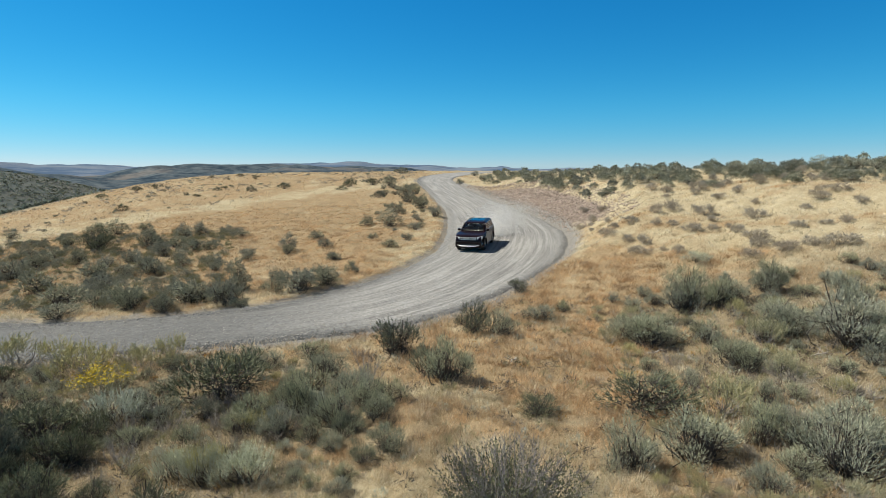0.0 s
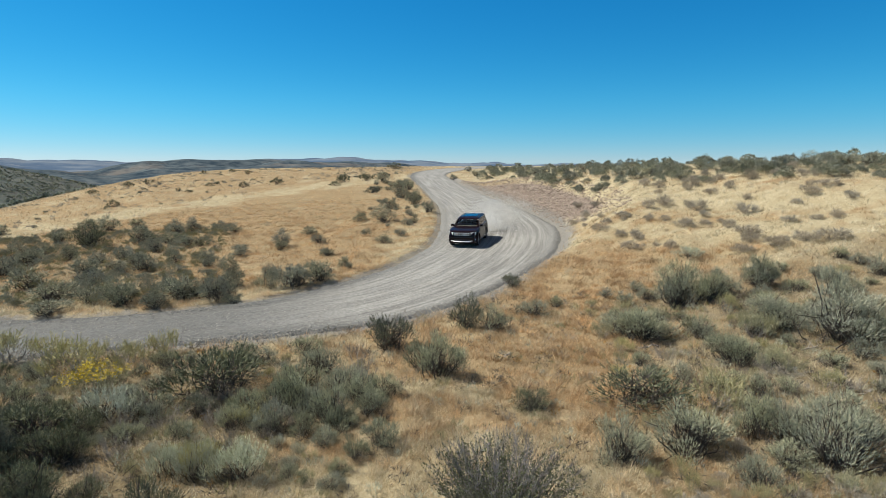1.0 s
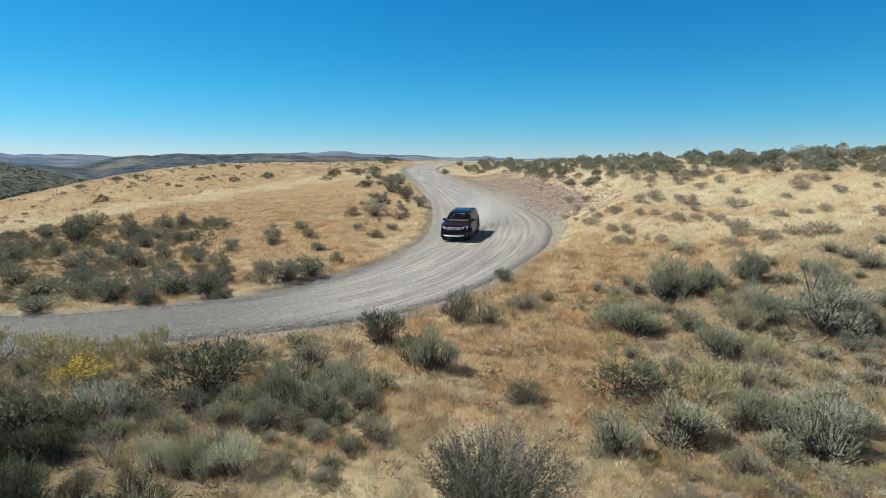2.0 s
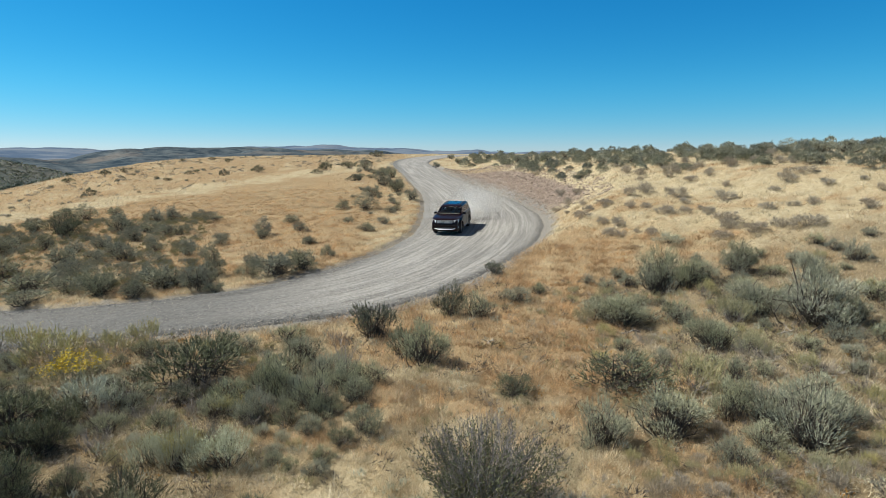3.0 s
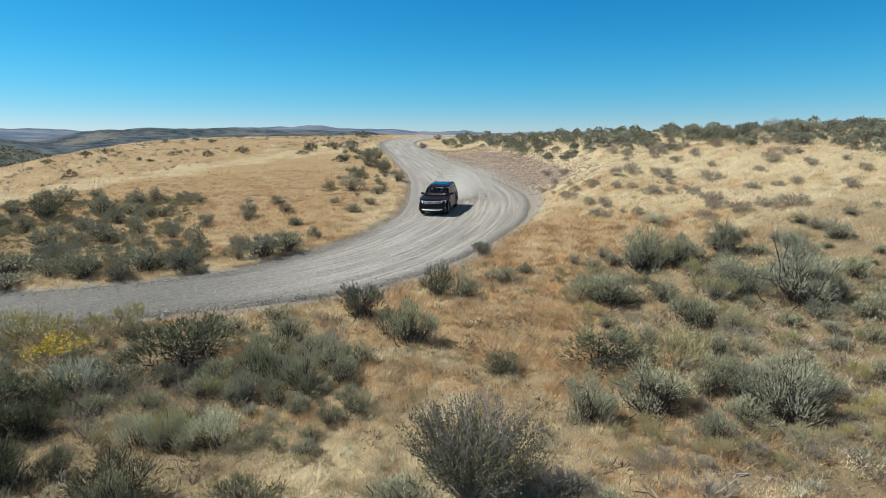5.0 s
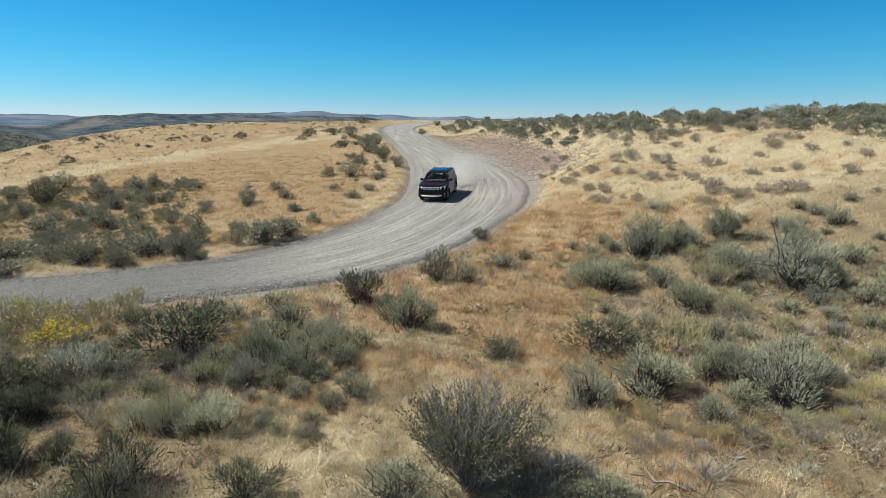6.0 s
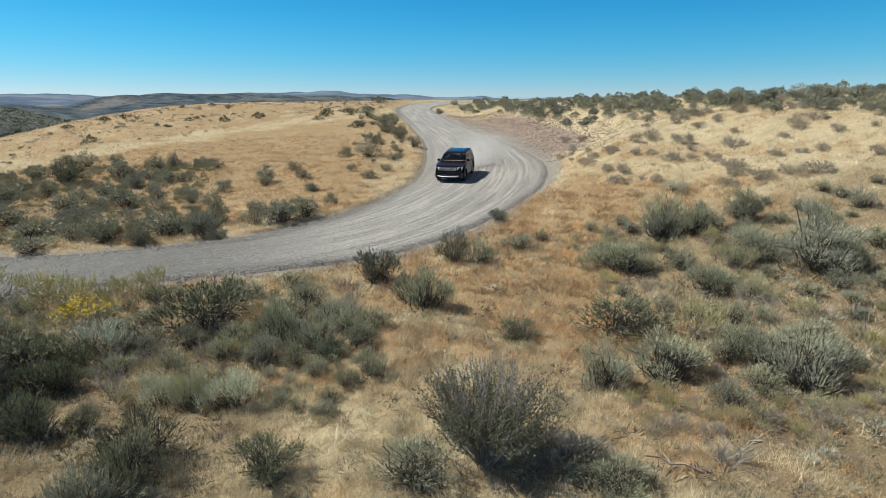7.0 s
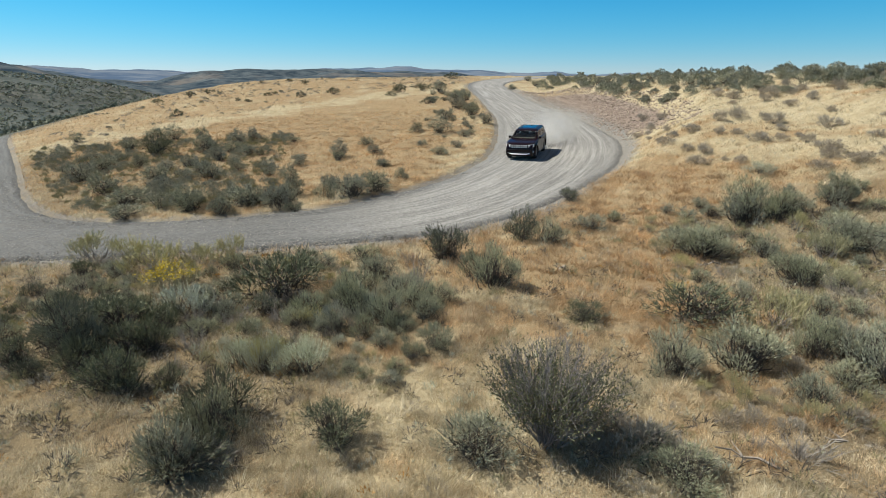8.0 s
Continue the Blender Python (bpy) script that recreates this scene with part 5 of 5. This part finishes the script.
def box(x0, x1, y0, y1, z0, z1, b=0.02):
    """A box with bevelled edges along x."""
    ring = [(y0 + b, z0), (y1 - b, z0), (y1, z0 + b), (y1, z1 - b), (y1 - b, z1), (y0 + b, z1), (y0, z1 - b), (y0, z0 + b)]
    c = ((y0 + y1) / 2, (z0 + z1) / 2)
    small = [(c[0] + (y - c[0]) * 0.9, c[1] + (z - c[1]) * 0.9) for y, z in ring]
    return loft([[(x0, *p) for p in small], [(x0 + b, *p) for p in ring], [(x1 - b, *p) for p in ring], [(x1, *p) for p in small]])


def plan_taper(x):
    return 1 - 0.13 * max(0, (x - 1.5) / 0.92) ** 2.2 - 0.07 * max(0, (-x - 1.7) / 0.7) ** 2


def build_wheel(car, x, y):
    wheel = new("wheel")
    wheel.parent = car
    wheel.location = (x, y, 0.385)
    out = 1 if y > 0 else -1
    prof = [(0.26, -0.11), (0.335, -0.125), (0.372, -0.105), (0.385, -0.07), (0.385, 0.07), (0.372, 0.105), (0.335, 0.125), (0.26, 0.11)]
    n = 40
    ring = lambda a, rows: [(r * math.cos(a), w, r * math.sin(a)) for r, w in rows]
    rings = [ring(2 * math.pi * i / n, prof) for i in range(n)]
    v, f = loft(rings + [rings[0]], False)
    part("tyre", v, f, M_RUBBER, wheel)
    verts, faces = [], []
    for s in range(5):
        for side in (-1, 1):
            a = 2 * math.pi * s / 5 + side * 0.16
            d = (math.cos(a), math.sin(a))
            e = (-d[1] * 0.022, d[0] * 0.022)
            base = len(verts)
            for r, w in ((0.05, 1.0), (0.255, 0.75)):
                for sgn in (-1, 1):
                    for depth in (0.085, 0.05):
                        verts.append((d[0] * r + e[0] * sgn * w, out * depth, d[1] * r + e[1] * sgn * w))
            faces += [tuple(base + i for i in q) for q in ((0, 2, 6, 4), (1, 3, 7, 5), (0, 1, 5, 4), (2, 3, 7, 6), (0, 1, 3, 2), (4, 5, 7, 6))]
    hoop = [(0.235, 0.02), (0.265, 0.02), (0.265, 0.10), (0.245, 0.105), (0.235, 0.085)]
    rings = [ring(2 * math.pi * i / n, [(r, out * w) for r, w in hoop]) for i in range(n)]
    v, f = loft(rings + [rings[0]], False)
    faces += [tuple(i + len(verts) for i in q) for q in f]
    verts += v
    hub = [[(r * math.cos(2 * math.pi * i / 16), out * w, r * math.sin(2 * math.pi * i / 16)) for i in range(16)] for r, w in ((0.07, 0.04), (0.07, 0.085), (0.045, 0.095))]
    v, f = loft(hub)
    faces += [tuple(i + len(verts) for i in q) for q in f]
    verts += v
    part("rim", verts, faces, M_RIM, wheel, "grey split-spoke alloy rim")
    disc = [[(r * math.cos(2 * math.pi * i / 24), out * w, r * math.sin(2 * math.pi * i / 24)) for i in range(24)] for r, w in ((0.24, 0.0), (0.24, 0.018), (0.22, 0.02))]
    v, f = loft(disc)
    part("brake_disc", v, f, M_BLACK, wheel)


def build_car():
    car = tagged(new("car"), "dark maroon SUV with chrome trim and grey alloy wheels on gravel", "car")
    # lower shell: one side outline with wheel arches, stepped across the width
    arch = lambda cx: [(cx + 0.46 * math.cos(a), 0.40 + 0.46 * math.sin(a)) for a in np.linspace(math.pi + 0.2, -0.2, 15)]
    outline = [(2.36, 0.30), (2.43, 0.40), (2.45, 0.58), (2.43, 0.78), (2.40, 0.93), (2.34, 1.01), (2.15, 1.075), (1.8, 1.115), (1.4, 1.15), (1.02, 1.175), (0.6, 1.18), (0.0, 1.185), (-0.8, 1.19),
               (-1.6, 1.195), (-2.1, 1.19), (-2.32, 1.14), (-2.38, 1.0), (-2.36, 0.84), (-2.41, 0.70), (-2.40, 0.52), (-2.30, 0.36), (-2.10, 0.33)] + arch(-1.457) + [(-0.9, 0.29), (0.0, 0.27), (0.9, 0.29)] + arch(1.457) + [(2.10, 0.29)]
    outline = np.array(outline)
    centre = np.array([0.0, 0.72])
    rings = []
    for y, inset in ((-0.955, 0.055), (-0.965, 0.03), (-0.93, 0.008), (-0.84, 0.0), (-0.5, -0.006), (0.5, -0.006), (0.84, 0.0), (0.93, 0.008), (0.965, 0.03), (0.955, 0.055)):
        ring = []
        for x, z in outline:
            k = 1 - inset / 1.0
            zz = centre[1] + (z - centre[1]) * (1 - inset * 1.3)
            lean = 1 - 0.05 * max(0, (zz - 0.85) / 0.35)
            ring.append((x * (1 - inset * 0.25), y * plan_taper(x) * lean, zz))
        rings.append(ring)
    v, f = loft(rings)
    body = part("body", v, f, M_PAINT, car, sharp=40)
    v, f = box(-2.2, 2.25, -0.62, 0.62, 0.24, 0.9, 0.05)
    part("underbody", v, f, M_BLACK, car)
    # cabin: rings from the belt line to the roof
    def cabin_ring(xf, xr, half, z, n=9):
        pts = []
        for cx, cy, a0 in ((xf, half, 90), (xf, -half, 0), (xr, -half, -90), (xr, half, -180)):
            rr = 0.16
            sx, sy = (1 if cx == xf else -1), (1 if cy > 0 else -1)
            for i in range(n):
                a = math.radians(a0 - 90 * i / (n - 1))
                pts.append((cx - sx * rr + rr * math.cos(a), cy - sy * rr + rr * math.sin(a), z))
        return pts
    levels = [(1.10, -2.30, 0.885, 1.10), (1.06, -2.28, 0.885, 1.19), (0.98, -2.27, 0.875, 1.20), (0.80, -2.2, 0.80, 1.195)]
    v, f = loft([cabin_ring(*l) for l in levels], False)
    part("belt_line", v, f, M_PAINT, body)
    levels = [(0.33, -2.12, 0.72, 1.595), (0.335, -2.145, 0.737, 1.60), (0.18, -2.10, 0.705, 1.655), (0.0, -2.02, 0.63, 1.69), (-0.3, -1.8, 0.45, 1.705)]
    v, f = loft([cabin_ring(*l) for l in levels])
    v = [(x, y, z + (0.02 * math.cos((x + 0.9) * 1.1) if z > 1.65 else 0)) for x, y, z in v]
    part("roof", v, f, M_PAINT, body)
    for side in (1, -1):
        for foot, head, wide in (((0.93, 0.845), (0.27, 0.70), 0.055), ((-0.215, 0.868), (-0.215, 0.725), 0.04), ((-1.185, 0.868), (-1.185, 0.725), 0.04), ((-2.12, 0.84), (-1.97, 0.71), 0.14)):
            ring = lambda c, z: [(c[0] + dx, side * (c[1] + dy), z) for dx, dy in ((wide, -0.03), (wide, 0.008), (-wide, 0.008), (-wide, -0.03))]
            v, f = loft([ring(foot, 1.18), ring(head, 1.62)])
            part("pillar", v, f, M_PAINT, body)
    # glass, each pane a little proud of the cabin
    def skin(xa, za, side):
        t = (za - 1.20) / 0.40
        half = 0.88 + (0.735 - 0.88) * t + 0.006
        return (xa, side * half, za)
    for side in (1, -1):
        for name, quad in (("front_side_window", [(0.76, 1.215), (-0.18, 1.215), (-0.18, 1.605), (0.17, 1.595)]),
                           ("rear_side_window", [(-0.25, 1.215), (-1.15, 1.215), (-1.15, 1.60), (-0.25, 1.605)]),
                           ("quarter_window", [(-1.22, 1.215), (-1.98, 1.26), (-1.80, 1.56), (-1.22, 1.60)])):
            o = [skin(x, z, side) for x, z in quad]
            i = [(x, y - side * 0.012, z) for x, y, z in o]
            v, f = loft([o, i])
            pane = part(name, v, f, M_TINT, car, "dark tinted glass")
            pane.visible_shadow = False
        rows = [(0.80, 1.205), (-2.02, 1.215), (-2.08, 1.27), (-1.86, 1.60), (-1.80, 1.61), (-0.2, 1.625), (0.15, 1.615)]
        o = [skin(x, z, side) for x, z in rows]
        mid = np.mean(o, axis=0)
        wide = [(mid[0] + (x - mid[0]) * 1.012, y + side * 0.004, mid[2] + (z - mid[2]) * 1.05) for x, y, z in o]
        n = len(o)
        v = [(x, y + side * 0.004, z) for x, y, z in o] + wide
        f = [(k, (k + 1) % n, n + (k + 1) % n, n + k) for k in range(n)]
        part("window_trim", v, f, M_CHROME, car, "thin chrome strip round the side glass")
    wind = [(1.03, 0.72, 1.21), (1.06, 0.0, 1.22), (1.03, -0.72, 1.21), (0.37, -0.60, 1.60), (0.40, 0.0, 1.615), (0.37, 0.60, 1.60)]
    v, f = loft([[(x + 0.012, y, z + 0.012) for x, y, z in wind], wind])
    part("windshield", v, f, M_CLEAR, car, "clear raked windshield").visible_shadow = False
    back = [(-2.29, 0.66, 1.24), (-2.29, -0.66, 1.24), (-2.165, -0.56, 1.57), (-2.165, 0.56, 1.57)]
    v, f = loft([[(x - 0.012, y, z) for x, y, z in back], back])
    part("rear_window", v, f, M_TINT, car).visible_shadow = False
    v, f = box(-2.28, -2.02, -0.62, 0.62, 1.63, 1.67, 0.015)
    part("spoiler", v, f, M_PAINT, car)
    v, f = box(-1.5, -0.25, -0.44, 0.44, 1.716, 1.732, 0.004)
    part("sunroof", v, f, M_TINT, car, "dark glass sunroof panel")
    # front
    v, f = box(2.36, 2.425, -0.56, 0.56, 0.80, 1.0, 0.02)
    grille = part("grille", v, f, M_BLACK, car)
    for i in range(7):
        y = -0.45 + 0.15 * i
        v, f = box(2.415, 2.45, y - 0.052, y + 0.052, 0.812, 0.985, 0.012)
        part("grille_slot", v, f, M_SILVER, grille, "chrome-edged upright slot")
        v, f = box(2.42, 2.453, y - 0.026, y + 0.026, 0.845, 0.955, 0.006)
        part("grille_mesh", v, f, M_BLACK, grille)
    for side in (1, -1):
        o = [(2.385, side * 0.58, 0.83), (2.385, side * 0.58, 1.0), (2.23, side * 0.84, 1.035), (2.02, side * 0.875, 1.01), (2.22, side * 0.87, 0.86)]
        v, f = loft([[(x + 0.042, y + side * 0.025, z) for x, y, z in o], [(x - 0.08, y - side * 0.04, z) for x, y, z in o]])
        part("headlight", v, f, M_LAMP, car, "clear projector headlight")
        v, f = box(2.33, 2.43, side * 0.68 - 0.09, side * 0.68 + 0.09, 0.56, 0.65, 0.02)
        part("fog_lamp", v, f, M_LAMP, car)
        o = [(-2.36, side * 0.58, 0.99), (-2.20, side * 0.875, 0.99), (-2.10, side * 0.89, 1.06), (-2.20, side * 0.87, 1.14), (-2.35, side * 0.58, 1.13)]
        v, f = loft([[(x - 0.025, y + side * 0.015, z) for x, y, z in o], [(x + 0.06, y - side * 0.05, z) for x, y, z in o]])
        part("tail_light", v, f, M_RED, car, "red wrap-round tail light")
        # mirror on a short arm
        v, f = box(0.60, 0.76, side * 1.0 - 0.10, side * 1.0 + 0.10, 1.17, 1.32, 0.035)
        mirror = part("mirror", v, f, M_PAINT, car)
        v, f = box(0.64, 0.72, side * 0.90 - 0.04, side * 0.90 + 0.04, 1.17, 1.21, 0.01)
        part("mirror_arm", v, f, M_BLACK, mirror)
        # rail on two feet
        path = np.array([[(-1.95, side * 0.60, 1.66), (-1.85, side * 0.60, 1.735), (-0.9, side * 0.61, 1.76), (-0.05, side * 0.60, 1.735), (0.06, side * 0.60, 1.66)]])
        v, f = tubes(path, np.full((1, 5), 0.022))
        part("roof_rail", v, f, M_BLACK, car)
        v, f = box(-0.95, 0.95, side * 0.93 - 0.035, side * 0.93 + 0.035, 0.27, 0.34, 0.02)
        part("sill_trim", v, f, M_BLACK, car)
        v, f = box(-0.95, 0.95, side * 0.972 - 0.006, side * 0.972 + 0.006, 0.36, 0.375, 0.003)
        part("sill_strip", v, f, M_CHROME, car, "bright strip along the sill")
        for x in (-0.12, -1.05):
            v, f = box(x - 0.11, x + 0.11, side * 0.955 - 0.014, side * 0.955 + 0.014, 1.02, 1.05, 0.008)
            part("door_handle", v, f, M_PAINT, car)
        for x in (0.93, -0.22, -1.12):
            v, f = box(x - 0.004, x + 0.004, side * 0.966 - 0.003, side * 0.966 + 0.003, 0.42, 1.12, 0.001)
            part("door_gap", v, f, M_BLACK, car)
        for cx in (1.457, -1.457):
            a = np.linspace(math.pi + 0.12, -0.12, 18)
            v = [(cx + r * math.cos(t), side * w * plan_taper(cx), 0.40 + r * math.sin(t)) for r, w in ((0.455, 0.90), (0.455, 0.985), (0.52, 0.975), (0.525, 0.93)) for t in a]
            f = [(r * 18 + k, r * 18 + k + 1, r * 18 + 19 + k, r * 18 + 18 + k) for r in range(3) for k in range(17)]
            part("wheel_arch_trim", v, f, M_PAINT, car)
            build_wheel(car, cx, side * 0.825)
    v, f = box(2.34, 2.462, -0.80, 0.80, 0.685, 0.70, 0.006)
    part("bumper_crease", v, f, M_BLACK, car)
    v, f = box(2.34, 2.455, -0.55, 0.55, 0.45, 0.56, 0.02)
    part("air_intake", v, f, M_BLACK, car)
    chin = np.array([[(2.20, -0.88, 0.55), (2.41, -0.72, 0.48), (2.495, -0.48, 0.42), (2.505, 0.0, 0.415), (2.495, 0.48, 0.42), (2.41, 0.72, 0.48), (2.20, 0.88, 0.55)]])
    v, f = tubes(chin, np.full((1, 7), 0.042))
    part("chrome_chin", v, f, M_SILVER, car, "bright silver chin bar")
    v, f = box(-2.44, -2.36, -0.7, 0.7, 0.40, 0.58, 0.03)
    part("rear_bumper_trim", v, f, M_BLACK, car)
    v, f = box(-1.62, -1.42, -0.03, 0.03, 1.705, 1.77, 0.02)
    part("antenna_fin", v, f, M_PAINT, car)
    # what shows through the glass
    v, f = box(0.45, 0.98, -0.70, 0.70, 0.95, 1.20, 0.05)
    part("dashboard", v, f, M_CABIN, car)
    for x in (-0.25, -1.15):
        for y in (0.36, -0.36):
            v, f = box(x - 0.12, x + 0.05, y - 0.24, y + 0.24, 0.8, 1.36, 0.05)
            seat = part("seat", v, f, M_CABIN, car)
            v, f = box(x - 0.13, x, y - 0.12, y + 0.12, 1.38, 1.52, 0.04)
            part("headrest", v, f, M_CABIN, seat)
    return car


CAR_AT, CAR_TURN = (2.08, 36.9), -104.5
car = build_car()

# everything so far was laid out in units of the plan
for ob in list(scene.objects):
    if ob.parent is None and ob.type in {"MESH", "EMPTY"}:
        ob.matrix_basis = Matrix.Scale(PLAN, 4) @ ob.matrix_basis
car.matrix_basis = pose(CAR_AT[0] * PLAN, CAR_AT[1] * PLAN, (float(near_plain(*CAR_AT)) + 0.045) * PLAN, 0.6, 2.6, CAR_TURN)


# ---- dust hanging behind the car, as fine flecks ----
def build_dust(n=60000):
    rng = np.random.default_rng(91)
    heading = radians(CAR_TURN)
    ahead = np.array([math.cos(heading), math.sin(heading)])
    tail = np.array(CAR_AT) * PLAN - ahead * 2.3
    back = rng.gamma(1.4, 2.6, n)
    back = np.where(back > 14, back * 0.4, back)
    spread = 0.55 + 0.10 * back
    side = rng.normal(0, 1, n) * spread + 0.35 * np.sin(back * 1.7) - 0.06 * back
    up = np.abs(rng.normal(0, 1, n)) * (0.30 + 0.17 * back)
    up = np.where(up > 2.0, up * 0.45, up)
    x = tail[0] - ahead[0] * back + ahead[1] * side
    y = tail[1] - ahead[1] * back - ahead[0] * side
    z = near_plain(x / PLAN, y / PLAN) * PLAN + 0.08 + up
    at = np.stack([x, y, z], -1)
    v, f = blades(at, unit(rng.normal(size=(n, 3))), np.full(n, 0.026), np.full(n, 0.026), rng)
    m = Nodes("pale_dust", 1.0, 0.0)
    return tagged(new("dust_cloud", mesh_of("dust_cloud", v, f, m.thin((0.88, 0.86, 0.82), 0.5))), "pale dust cloud hanging over the gravel behind the car", "dust", kind="stuff")


build_dust()
